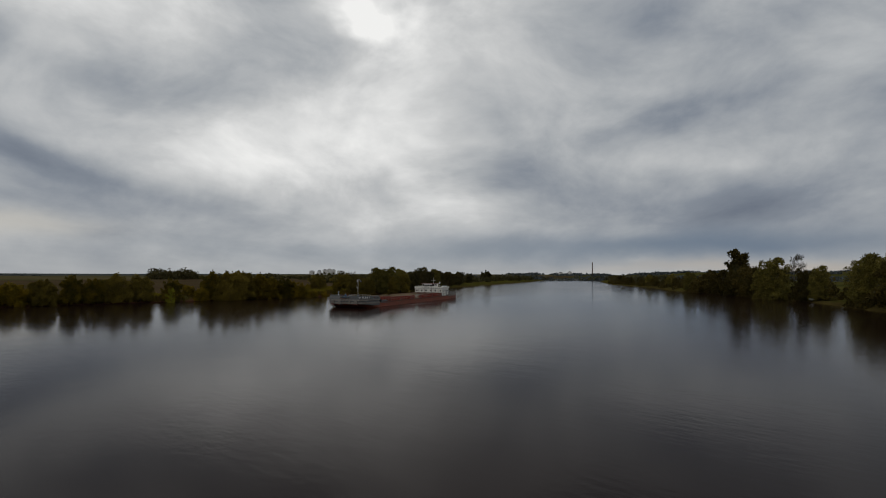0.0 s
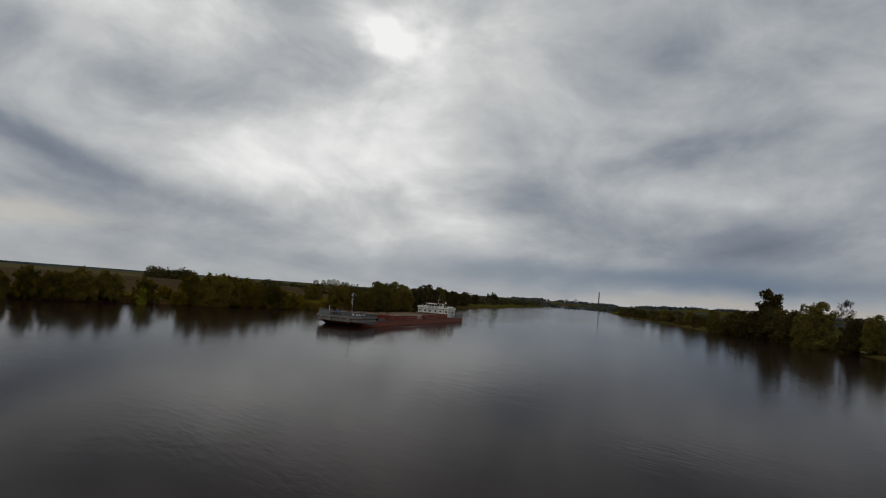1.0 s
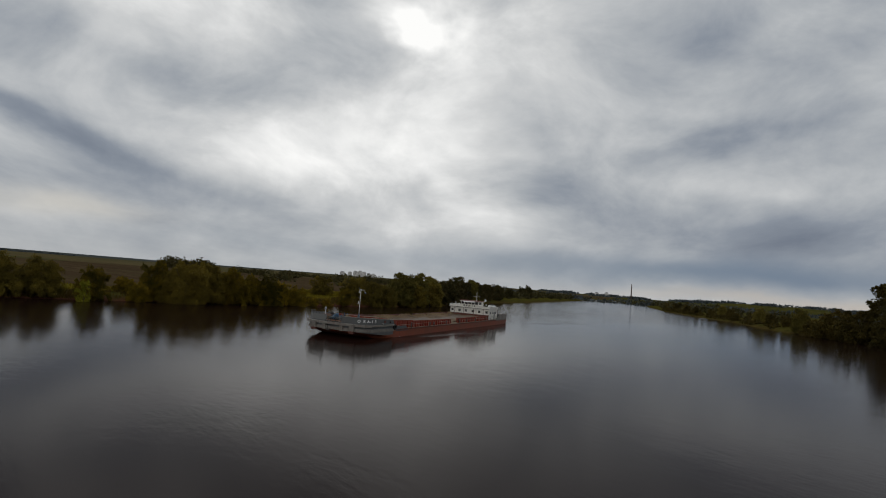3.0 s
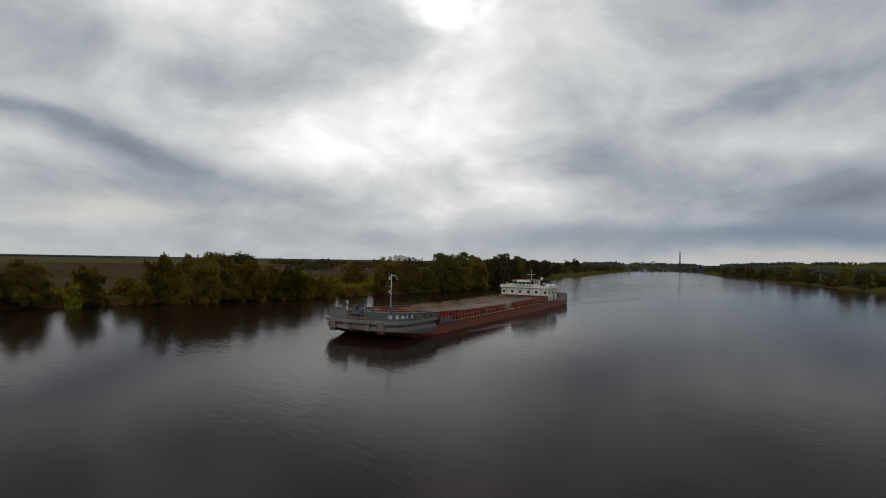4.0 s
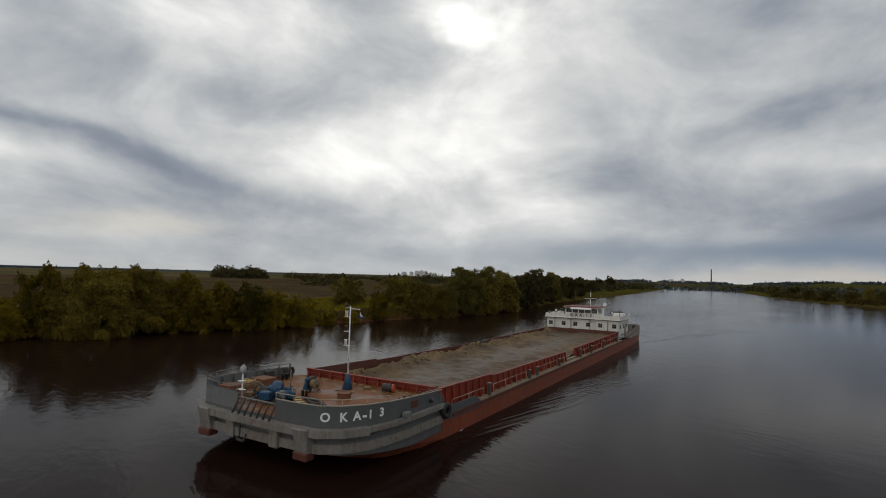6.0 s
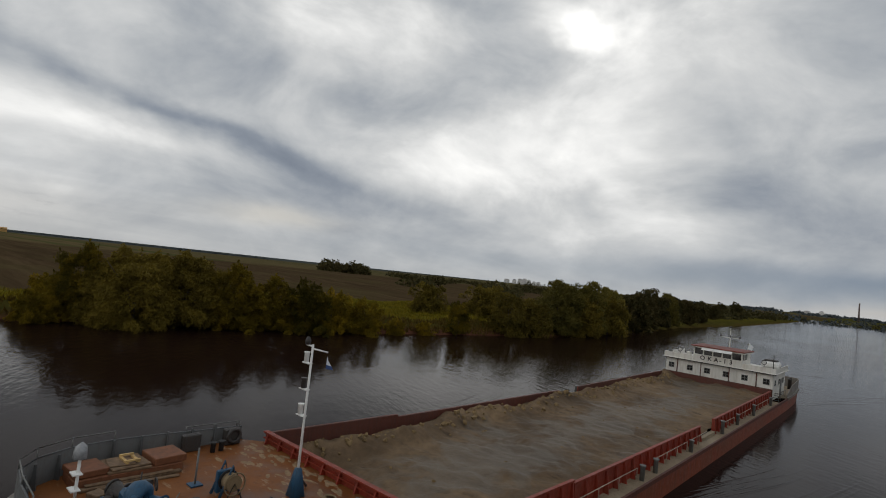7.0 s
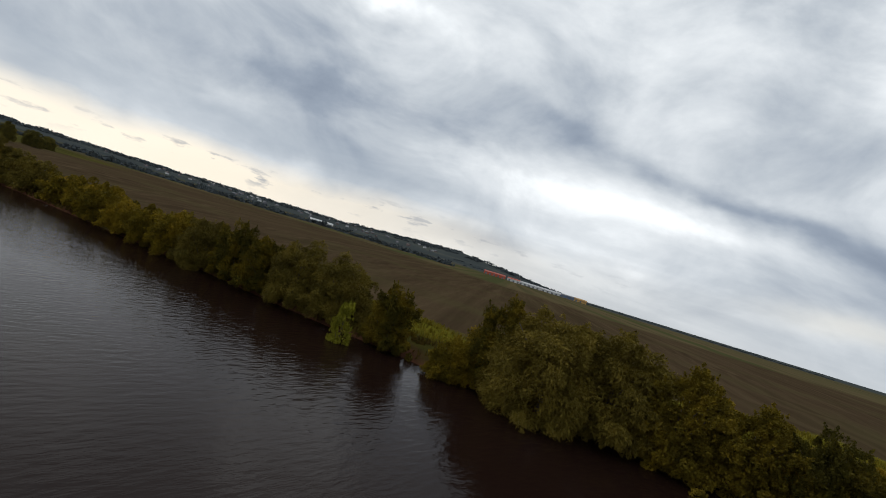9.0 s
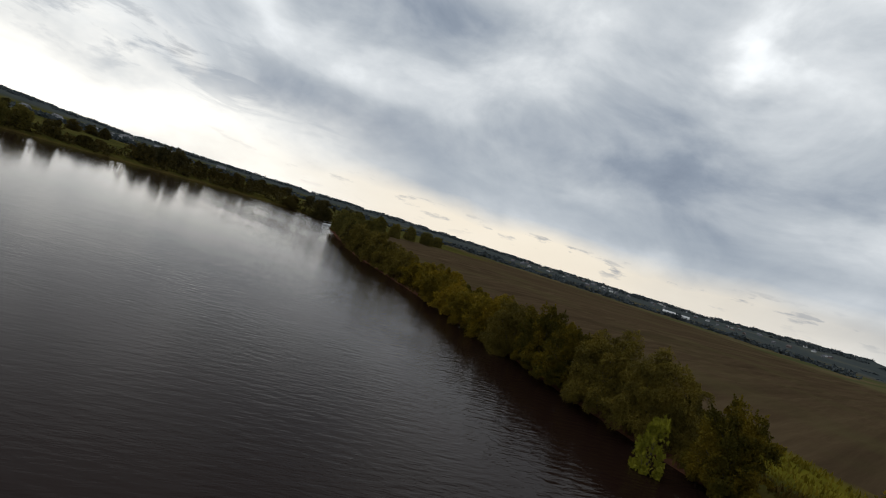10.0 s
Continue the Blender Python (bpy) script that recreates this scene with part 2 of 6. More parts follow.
RUBBER = plain("black_rubber", (0.018, 0.017, 0.017), 0.75)
ROPE = plain("mooring_rope", (0.20, 0.145, 0.08), 0.9, scale=20)
WOOD = plain("bare_planks", (0.50, 0.33, 0.13), 0.75, vary=0.3, scale=6)
CLOD = plain("drier_sand", (0.20, 0.135, 0.062), 0.9, vary=0.35, scale=3)
PALE_SAND = plain("dried_sand", (0.25, 0.165, 0.09), 0.9, vary=0.3, scale=6)
OLD_WOOD = plain("weathered_board", (0.16, 0.10, 0.055), 0.8, vary=0.4, scale=6)
PALE_PLATE = painted("pale_bulwark_paint", (0.135, 0.142, 0.142), (0.16, 0.165, 0.162), (0.08, 0.066, 0.05), 0.5, 0.35, runs_by=0.35)
RUST_BOX = plain("rusty_lid", (0.165, 0.058, 0.022), 0.7, vary=0.3, scale=5)
LETTER = plain("white_lettering", (0.80, 0.80, 0.78), 0.5, vary=0.06)
DARK_LETTER = plain("dark_lettering", (0.05, 0.042, 0.036), 0.5)
FLAG_BLUE = plain("blue_cloth", (0.03, 0.07, 0.20), 0.8)
FLAG_WHITE = plain("white_cloth", (0.62, 0.64, 0.66), 0.8)
CONCRETE = plain("pale_concrete", (0.60, 0.59, 0.57), 0.8, scale=0.05)
BRICK_RED = plain("chimney_brick", (0.13, 0.10, 0.09), 0.85, scale=0.2)
SHED_RED = plain("red_sheet_roof", (0.42, 0.07, 0.03), 0.6, scale=0.1)
SHED_WHITE = plain("white_sheet_wall", (0.55, 0.55, 0.53), 0.6, scale=0.1)
SHED_ORANGE = plain("ochre_wall", (0.45, 0.26, 0.08), 0.7, scale=0.1)
SHED_BLUE = plain("blue_sheet_wall", (0.10, 0.14, 0.22), 0.6, scale=0.1)
ROOF_GREY = plain("grey_roof", (0.14, 0.14, 0.15), 0.7, scale=0.2)
BARK = plain("bark", (0.075, 0.055, 0.04), 0.9, vary=0.4, scale=3)

GLASS, gh, gb = material("dark_window_glass", 0.06, 0.0, 0.6)
gh.put(gb.inputs["Base Color"], gh.ramp(gh.noise(place(gh), 1.2, 3), (0.4, (0.012, 0.013, 0.015)), (0.7, (0.03, 0.03, 0.032))))
LAMP_GLASS, lh, lb = material("searchlight_glass", 0.12, 0.0, 0.8)
lh.put(lb.inputs["Base Color"], lh.ramp(lh.noise(place(lh), 4.0, 2), (0.4, (0.55, 0.55, 0.52)), (0.7, (0.7, 0.7, 0.68))))

HOOD = plain("grey_plastic_hood", (0.30, 0.31, 0.32), 0.2, vary=0.25, scale=9)

SAND, sh, sb = material("wet_sand", 0.8, 0.0, 0.35)
sp = place(sh)
s_big, s_fine = sh.noise(sp, 0.16, 5, 0.6, 0.6), sh.noise(sp, 2.6, 8, 0.65)
sc = sh.ramp(s_big, (0.36, (0.080, 0.050, 0.025)), (0.50, (0.148, 0.096, 0.052)), (0.66, (0.225, 0.150, 0.082)))
sc = sh.mix(sh.math("MULTIPLY", sh.ramp(s_fine, (0.35, 1.0), (0.6, 0.0)), 0.5), sc, (0.060, 0.040, 0.022))
s_pit = sh.noise(sh.mapped(sp, scale=(0.6, 1.4, 1.0), turn=(0, 0, 25)), 0.7, 5, 0.6)
sc = sh.mix(sh.math("MULTIPLY", sh.ramp(s_pit, (0.60, 0.0), (0.68, 1.0)), 0.7), sc, (0.036, 0.022, 0.011))
across = sh.math("ABSOLUTE", sh.math("ADD", sh.node("ShaderNodeSeparateXYZ", Vector=sp).outputs[0], -0.6))
film = sh.math("ADD", sh.math("DIVIDE", across, 5.0), sh.math("MULTIPLY", sh.math("SUBTRACT", sh.noise(sp, 0.30, 6, 0.62, 0.8), 0.5), 3.2))
wet = sh.ramp(film, (0.22, 1.0), (0.62, 0.0))
sc = sh.mix(sh.math("MULTIPLY", wet, 0.6), sc, (0.098, 0.078, 0.055))
sh.put(sb.inputs["Base Color"], sc)
sh.put(sb.inputs["Roughness"], sh.ramp(wet, (0.0, 0.88), (1.0, 0.56)))
bumped(sh, sb, s_fine, 0.7, 0.12)

WATER, wh, wb = material("brown_river_water", 0.085)
wp = place(wh)
calm = wh.noise(wh.mapped(wp, scale=(1, 1, 1)), 0.012, 3, 0.5)
crests = wh.mapped(wp, turn=(0, 0, 27))
chop = wh.noise(wh.mapped(crests, scale=(0.45, 1.0, 1.0)), 2.8, 4, 0.6, 0.2)
swell = wh.noise(wh.mapped(crests, scale=(0.5, 1.0, 1.0)), 0.28, 4, 0.55, 0.3)
silt = wh.noise(wp, 0.02, 4)
wh.put(wb.inputs["Base Color"], wh.ramp(silt, (0.35, (0.0118, 0.0056, 0.0042)), (0.7, (0.0158, 0.0075, 0.0056))))
wb.inputs["IOR"].default_value = 1.12
gusts = wh.noise(wh.mapped(wp, scale=(1.0, 0.5, 1.0), turn=(0, 0, 20), move=(31, 7, 0)), 0.035, 4, 0.55)
w_xyz = wh.node("ShaderNodeSeparateXYZ", Vector=wp).outputs
off_bank = wh.math("ADD", wh.math("SUBTRACT", w_xyz[0], wh.math("MULTIPLY", w_xyz[1], 0.35)), 63.0)
lee = wh.ramp(wh.math("DIVIDE", off_bank, 100.0), (0.10, 1.0), (0.50, 0.08))
churn = wh.math("MULTIPLY", wh.ramp(wh.math("DIVIDE", wh.math("ABSOLUTE", w_xyz[0]), 30.0), (0.22, 1.0), (0.80, 0.0)),
                wh.ramp(wh.math("DIVIDE", wh.math("ADD", w_xyz[1], 40.0), 100.0), (0.06, 0.0), (0.20, 1.0)))
wavelets = wh.noise(wh.mapped(crests, scale=(0.36, 1.0, 1.0)), 1.9, 3, 0.5, 0.1)
waves = wh.math("ADD", wh.math("MULTIPLY", wh.math("MULTIPLY", chop, wh.ramp(calm, (0.44, 0.32), (0.62, 0.85))), wh.math("ADD", 0.3, lee)), wh.math("MULTIPLY", swell, 0.7))
waves = wh.math("ADD", waves, wh.math("MULTIPLY", wavelets, wh.math("ADD", wh.math("ADD", 0.15, wh.math("MULTIPLY", churn, 0.6)), wh.math("MULTIPLY", wh.ramp(gusts, (0.40, 0.7), (0.56, 3.2)), lee))))
bumped(wh, wb, waves, 0.36, 0.075)


def leaves(name, dark, light, dry):
    m, h, b = material(name, 0.8, 0.0, 0.1)
    n = h.node("ShaderNodeNewGeometry")
    island, o = n.outputs["Random Per Island"], h.node("ShaderNodeObjectInfo").outputs["Random"]
    c = h.ramp(island, (0.0, tuple(0.5 * (a + b) for a, b in zip(dark, light))), (0.8, light), (1.0, dry))
    patch = h.noise(n.outputs["Position"], 0.5, 4)
    c = h.mix(h.ramp(patch, (0.38, 0.75), (0.52, 0.0)), c, dark)
    c = h.mix(h.ramp(patch, (0.48, 0.0), (0.66, 0.8)), c, dry)
    c = h.mix(h.ramp(o, (0.0, 0.55), (0.5, 0.0)), c, dark)
    c = h.mix(h.ramp(o, (0.6, 0.0), (1.0, 0.45)), c, dry)
    h.put(b.inputs["Base Color"], c)
    thin = h.node("ShaderNodeBsdfTranslucent", Color=c)
    both = h.node("ShaderNodeMixShader", Fac=0.15)
    h.links.new(b.outputs[0], both.inputs[1])
    h.links.new(thin.outputs[0], both.inputs[2])
    for n_out in h.nodes:
        if n_out.bl_idname == "ShaderNodeOutputMaterial":
            h.links.new(both.outputs[0], n_out.inputs[0])
    return m


DOME_LEAF = leaves("dome_willow_leaves", (0.075, 0.066, 0.016), (0.150, 0.128, 0.026), (0.205, 0.162, 0.034))
WILLOW = leaves("willow_leaves", (0.071, 0.055, 0.010), (0.160, 0.123, 0.020), (0.194, 0.138, 0.021))
MAPLE = leaves("broad_leaves", (0.049, 0.043, 0.006), (0.116, 0.090, 0.009), (0.206, 0.137, 0.010))
SHRUB = leaves("shrub_leaves", (0.089, 0.067, 0.006), (0.196, 0.141, 0.010), (0.307, 0.197, 0.014))
YELLOW = leaves("yellow_green_leaves", (0.128, 0.124, 0.013), (0.208, 0.200, 0.016), (0.256, 0.232, 0.020))
FAR_OLIVE = leaves("far_olive_leaves", (0.037, 0.031, 0.008), (0.072, 0.056, 0.013), (0.095, 0.067, 0.014))
FAR_LEAF = leaves("distant_leaves", (0.044, 0.042, 0.015), (0.069, 0.060, 0.022), (0.092, 0.069, 0.024))
# distance haze is mixed into these far leaves as a blue-grey tint
HAZY_HILL_LEAF = leaves("hazy_hillside_leaves", (0.062, 0.075, 0.080), (0.076, 0.088, 0.092), (0.086, 0.094, 0.090))
DRY_TWIG = leaves("bare_twigs", (0.06, 0.05, 0.04), (0.085, 0.075, 0.06), (0.11, 0.10, 0.07))
GRASS = leaves("bank_grass", (0.094, 0.077, 0.007), (0.173, 0.138, 0.009), (0.254, 0.188, 0.018))
REEDS = leaves("bank_reeds", (0.041, 0.031, 0.008), (0.078, 0.056, 0.010), (0.120, 0.078, 0.016))

LAND, nh, nb = material("fields_and_banks", 0.95, 0.0, 0.0)
np_ = place(nh)
shore = nh.node("ShaderNodeAttribute")
shore.attribute_name = "shore"
side = nh.node("ShaderNodeAttribute")
side.attribute_name = "side"
sdist, sleft = shore.outputs["Fac"], side.outputs["Fac"]
rag = nh.noise(np_, 0.06, 5, 0.6)
wide = nh.noise(np_, 0.008, 4, 0.55)
grain = nh.noise(np_, 1.3, 7, 0.65)
edge = nh.math("ADD", sdist, nh.math("MULTIPLY", nh.math("SUBTRACT", rag, 0.5), 14.0))
mud = nh.ramp(grain, (0.3, (0.055, 0.028, 0.017)), (0.7, (0.12, 0.05, 0.028)))
turf = nh.ramp(nh.noise(np_, 0.35, 6, 0.65), (0.35, (0.085, 0.076, 0.009)), (0.55, (0.135, 0.118, 0.012)), (0.72, (0.20, 0.165, 0.020)))
# dark olive scrub, with the shade of wood and slope in its colour
shaded_scrub = nh.ramp(nh.noise(np_, 0.3, 5, 0.6), (0.35, (0.045, 0.042, 0.011)), (0.7, (0.085, 0.072, 0.016)))
along_y = nh.node("ShaderNodeSeparateXYZ", Vector=np_).outputs[1]
wooded = nh.math("MAXIMUM", nh.ramp(nh.math("DIVIDE", along_y, 300.0), (0.29, 0.0), (0.36, 1.0)), nh.math("SUBTRACT", 1.0, sleft))
turf = nh.mix(nh.math("MULTIPLY", wooded, 0.8), turf, shaded_scrub)
turf = nh.mix(nh.ramp(nh.math("DIVIDE", edge, 20.0), (0.30, 1.0), (0.46, 0.0)), turf, shaded_scrub)
furrow = nh.noise(nh.mapped(np_, scale=(0.03, 1.0, 1.0), turn=(0, 0, 72)), 0.22, 6, 0.7)
plough = nh.ramp(furrow, (0.35, (0.050, 0.034, 0.019)), (0.52, (0.072, 0.049, 0.027)), (0.68, (0.094, 0.066, 0.036)))
plough = nh.mix(nh.ramp(nh.noise(np_, 0.02, 5, 0.6), (0.48, 0.0), (0.7, 0.6)), plough, (0.078, 0.066, 0.028))
far_strip = nh.noise(nh.mapped(np_, scale=(0.02, 1.0, 1.0), turn=(0, 0, 80)), 0.012, 4, 0.6)
stubble = nh.ramp(far_strip, (0.40, (0.055, 0.055, 0.025)), (0.50, (0.12, 0.09, 0.045)), (0.60, (0.068, 0.070, 0.028)))
mud = nh.mix(nh.math("MULTIPLY", wooded, 0.75), mud, shaded_scrub)
land = nh.mix(nh.ramp(nh.math("DIVIDE", edge, 10.0), (0.10, 0.0), (0.32, 1.0)), mud, turf)
field = nh.mix(nh.ramp(nh.math("DIVIDE", nh.math("ADD", sdist, nh.math("MULTIPLY", rag, 30.0)), 500.0), (0.72, 0.0), (0.85, 1.0)), plough, stubble)
meadow_wide = nh.math("ADD", 17.0, nh.math("MULTIPLY", nh.ramp(nh.math("DIVIDE", along_y, 100.0), (0.22, 0.0), (0.58, 1.0)), 24.0))
inner = nh.ramp(nh.math("ADD", 0.5, nh.math("DIVIDE", nh.math("SUBTRACT", edge, meadow_wide), 16.0)), (0.42, 0.0), (0.58, 1.0))
land = nh.mix(nh.math("MULTIPLY", inner, sleft), land, field)
meadow = nh.ramp(nh.noise(np_, 0.02, 5, 0.6), (0.4, (0.042, 0.044, 0.012)), (0.6, (0.085, 0.074, 0.02)))
land = nh.mix(nh.math("MULTIPLY", inner, nh.math("SUBTRACT", 1.0, sleft)), land, meadow)
# land far from the river turns blue-grey, its haze put into the colour
hazed_woods = nh.ramp(nh.noise(np_, 0.004, 5, 0.6), (0.36, (0.050, 0.058, 0.058)), (0.56, (0.064, 0.072, 0.068)), (0.68, (0.092, 0.094, 0.074)))
land = nh.mix(nh.ramp(nh.math("DIVIDE", sdist, 4000.0), (0.30, 0.0), (0.40, 1.0)), land, hazed_woods)
nh.put(nb.inputs["Base Color"], land)
bumped(nh, nb, grain, 0.6, 0.15)


# ---- building helpers ----
def mesh_of(name, verts, faces, mat, smooth=False):
    me = bpy.data.meshes.new(name)
    me.from_pydata([tuple(v) for v in verts], [], faces)
    me.materials.append(mat)
    if smooth:
        me.polygons.foreach_set("use_smooth", [True] * len(me.polygons))
    me.update()
    return me


def part(name, bm, mat, parent, label=""):
    """One mesh object under a thing or a part, from a bmesh or a ready mesh."""
    if isinstance(bm, bmesh.types.BMesh):
        me = bpy.data.meshes.new(name)
        bm.normal_update()
        bm.to_mesh(me)
        bm.free()
        me.materials.append(mat)
    else:
        me = bm
    ob = new(name, me)
    ob.parent = parent
    return tagged(ob, label)


def empty(name, at=(0, 0, 0), label="", category="", group="", kind=""):
    ob = new(name)
    ob.location = at
    ob.empty_display_size = 0.5
    return tagged(ob, label, category, group, kind)


def add_box(bm, lo, hi, bevel=0.0, turn=0.0):
    """A box between two corners, turned about its own middle, its edges eased."""
    mid, size = (Vector(lo) + Vector(hi)) / 2, Vector(hi) - Vector(lo)
    made = bmesh.ops.create_cube(bm, size=1.0, matrix=Matrix.Translation(mid) @ Matrix.Rotation(radians(turn), 4, "Z") @ Matrix.Diagonal((*size, 1)))
    if bevel:
        edges = list({e for v in made["verts"] for e in v.link_edges})
        bmesh.ops.bevel(bm, geom=edges, offset=bevel, segments=1, affect="EDGES")
    return bm


def box(lo, hi, bevel=0.0, turn=0.0):
    return add_box(bmesh.new(), lo, hi, bevel, turn)


def add_tube(bm, points, radii, sides=8, caps=True):
    """A tapered tube along points."""
    rings = []
    points = [Vector(p) for p in points]
    if not isinstance(radii, (list, tuple)):
        radii = [radii] * len(points)
    for n, p in enumerate(points):
        ahead = (points[min(n + 1, len(points) - 1)] - points[max(n - 1, 0)]).normalized()
        one = ahead.orthogonal().normalized()
        two = ahead.cross(one)
        rings.append([bm.verts.new(p + radii[n] * (math.cos(a) * one + math.sin(a) * two)) for a in (2 * math.pi * k / sides for k in range(sides))])
    for a, b in zip(rings, rings[1:]):
        for k in range(sides):
            f = bm.faces.new((a[k], a[(k + 1) % sides], b[(k + 1) % sides], b[k]))
            f.smooth = True
    if caps:
        bm.faces.new(rings[0][::-1])
        bm.faces.new(rings[-1])
    return bm


def tube(points, radii, sides=8, caps=True):
    return add_tube(bmesh.new(), points, radii, sides, caps)


def wall_along(line, low, top, thick, bm=None):
    """A plate that stands on a line of (x, y), between two heights (numbers, or functions of x and y)."""
    bm = bm or bmesh.new()
    at = lambda z, p: z(*p) if callable(z) else z
    rows = []
    for n, p in enumerate(line):
        a, b = Vector(line[max(n - 1, 0)]), Vector(line[min(n + 1, len(line) - 1)])
        side_way = (b - a).normalized()
        side_way = Vector((side_way.y, -side_way.x)) * thick / 2
        q = Vector(p)
        rows.append([bm.verts.new((*(q + k * side_way), at(z, p))) for k, z in ((1, low), (1, top), (-1, top), (-1, low))])
    for a, b in zip(rows, rows[1:]):
        for k in range(4):
            bm.faces.new((a[k], a[(k + 1) % 4], b[(k + 1) % 4], b[k]))
    bm.faces.new(rows[0][::-1])
    bm.faces.new(rows[-1])
    return bm


def slab(bm, thick):
    """Gives flat faces a thickness."""
    bm.normal_update()
    bmesh.ops.solidify(bm, geom=bm.faces[:], thickness=thick)
    return bm


# ---- the land and the river ----
LEFT_BANK = [(-230, 2000), (-170, 1300), (-111, 1000), (-72, 510), (-62, 400), (-53, 215), (-44, 140), (-41, 110), (-42, 92), (-46, 64), (-49, 47), (-53, 34), (-57, 19),
             (-61, 5), (-64, -2), (-67, -12), (-71, -22), (-76, -34), (-81, -48), (-90, -72), (-104, -112), (-138, -180), (-150, -203), (-164, -224), (-196, -262)]
RIGHT_BANK = [(-192, -298), (-145, -305), (-85, -284), (-35, -266), (12, -262), (62, -292), (100, -400), (120, -800), (320, -800), (250, -400), (170, -180), (138, -60), (131, 0), (131, 60), (130, 98),
              (124, 135), (117, 175), (99, 215), (93, 252), (86, 320), (74, 380), (58, 451), (38, 576), (20, 763), (4, 1020), (-60, 1300), (-140, 2000)]
RIVER = np.array(LEFT_BANK + RIGHT_BANK, float)


def shore_distance(xy):
    """Metres from the river's edge: positive on land."""
    a, b = RIVER, np.roll(RIVER, -1, axis=0)
    best = np.full(len(xy), 1e9)
    inside = np.zeros(len(xy), bool)
    for (ax, ay), (bx, by) in zip(a, b):
        d = np.array([bx - ax, by - ay])
        k = np.clip(((xy[:, 0] - ax) * d[0] + (xy[:, 1] - ay) * d[1]) / (d @ d), 0, 1)
        best = np.minimum(best, np.hypot(xy[:, 0] - ax - k * d[0], xy[:, 1] - ay - k * d[1]))
        crosses = (ay > xy[:, 1]) != (by > xy[:, 1])
        with np.errstate(divide="ignore", invalid="ignore"):
            inside ^= crosses & (xy[:, 0] < (bx - ax) * (xy[:, 1] - ay) / (by - ay) + ax)
    return np.where(inside, -best, best)


HILL_AZ = [-180, -150, -110, -60, -30, -15, -9, -5, 0, 10, 30, 50, 81, 86.5, 90.5, 95.5, 99.5, 104, 110, 126, 141, 154, 168, 177, 180]
HILL_EL = [0.75, 0.8, 0.6, 0.5, 0.55, 0.55, 0.6, 0.45, 0.22, 0.25, 0.2, 0.08, 0.0, 0.08, 0.65, 1.15, 0.95, 0.72, 0.45, 0.35, 0.42, 0.3, 0.25, 0.7, 0.75]


def land_height(xy):
    d = shore_distance(xy)
    x, y = xy[:, 0], xy[:, 1]
    z = np.interp(d, [-30, -6, 0, 1.2, 3.5, 8, 16, 60, 400, 4000], [-4, -1.6, -0.05, 0.45, 1.2, 2.0, 2.5, 2.9, 3.1, 3.4])
    r, a = np.hypot(x, y), np.degrees(np.arctan2(-x, y))
    ramp = np.clip((r - 1500) / 1900, 0, 1)
    z += ramp * ramp * (3 - 2 * ramp) * (np.tan(np.radians(np.interp(a, HILL_AZ, HILL_EL))) * 3400 + 4)
    bump = 0.35 * np.sin(x * 0.11 + 1.3 * np.sin(y * 0.07)) * np.sin(y * 0.13 + 0.7) + 0.2 * np.sin(x * 0.37 + y * 0.29)
    return z + np.clip((d - 1) / 6, 0, 1) * bump, d


def spaced(lo, hi, step, outer_step, outer, far_step, far):
    mid = np.arange(lo, hi + 1e-6, step)
    a = np.arange(lo - outer_step, -outer - 1e-6, -outer_step)
    b = np.arange(hi + outer_step, outer + 1e-6, outer_step)
    c = np.arange(outer + far_step, far + 1e-6, far_step)
    return np.sort(np.concatenate([mid, a, b, c, -c]))


gx, gy = spaced(-230, 170, 2.5, 40, 760, 220, 4600), spaced(-360, 540, 4.5, 50, 1500, 160, 4600)
grid = np.stack(np.meshgrid(gx, gy), -1).reshape(-1, 2)
gz, gd = land_height(grid)
nx, ny = len(gx), len(gy)
quads = [(j * nx + i, j * nx + i + 1, (j + 1) * nx + i + 1, (j + 1) * nx + i) for j in range(ny - 1) for i in range(nx - 1)]
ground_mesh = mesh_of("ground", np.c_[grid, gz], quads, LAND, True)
ground_mesh.attributes.new("shore", "FLOAT", "POINT").data.foreach_set("value", gd.astype(np.float32))
mid_x = np.interp(grid[:, 1], [-1400, -330, -262, -250, -180, 0, 100, 400, 1000, 2000], [-900, -420, -206, -110, -60, 30, 40, 20, -40, -180])
ground_mesh.attributes.new("side", "FLOAT", "POINT").data.foreach_set("value", ((grid[:, 0] < mid_x) * (grid[:, 1] > -1300)).astype(np.float32))
ground = tagged(new("ground", ground_mesh), "flat river land with grassy banks and a ploughed brown field", "ground", kind="structure")

water = tagged(new("water", mesh_of("water", [(-2600, -1600, 0), (400, -1600, 0), (400, 2100, 0), (-2600, 2100, 0)], [(0, 1, 2, 3)], WATER)),
               "calm dark brown river water with small ripples", "water", kind="structure")


def height_at(x, y):
    return float(land_height(np.array([[x, y]], float))[0][0])


# ---- trees and bushes ----
def leaf_mesh(name, centres, outward, size, droop, mat, rng, slim=0.5):
    """Many small leaf sprays, each one blade."""
    n = len(centres)
    way = outward + rng.normal(0, 0.55, (n, 3)) + np.array([0, 0, -droop])
    way /= np.linalg.norm(way, axis=1, keepdims=True) + 1e-9
    flat = np.cross(way, rng.normal(0, 1, (n, 3)))
    flat /= np.linalg.norm(flat, axis=1, keepdims=True) + 1e-9
    long = size * rng.uniform(0.6, 1.35, (n, 1))
    a, b = centres - way * long * 0.5, centres + way * long * 0.5
    w = flat * long * slim * 0.5
    verts = np.stack([a + w, b, a - w], 1).reshape(-1, 3)
    k = np.arange(n) * 3
    faces = np.stack([k, k + 1, k + 2], 1).tolist()
    return mesh_of(name, verts, faces, mat)


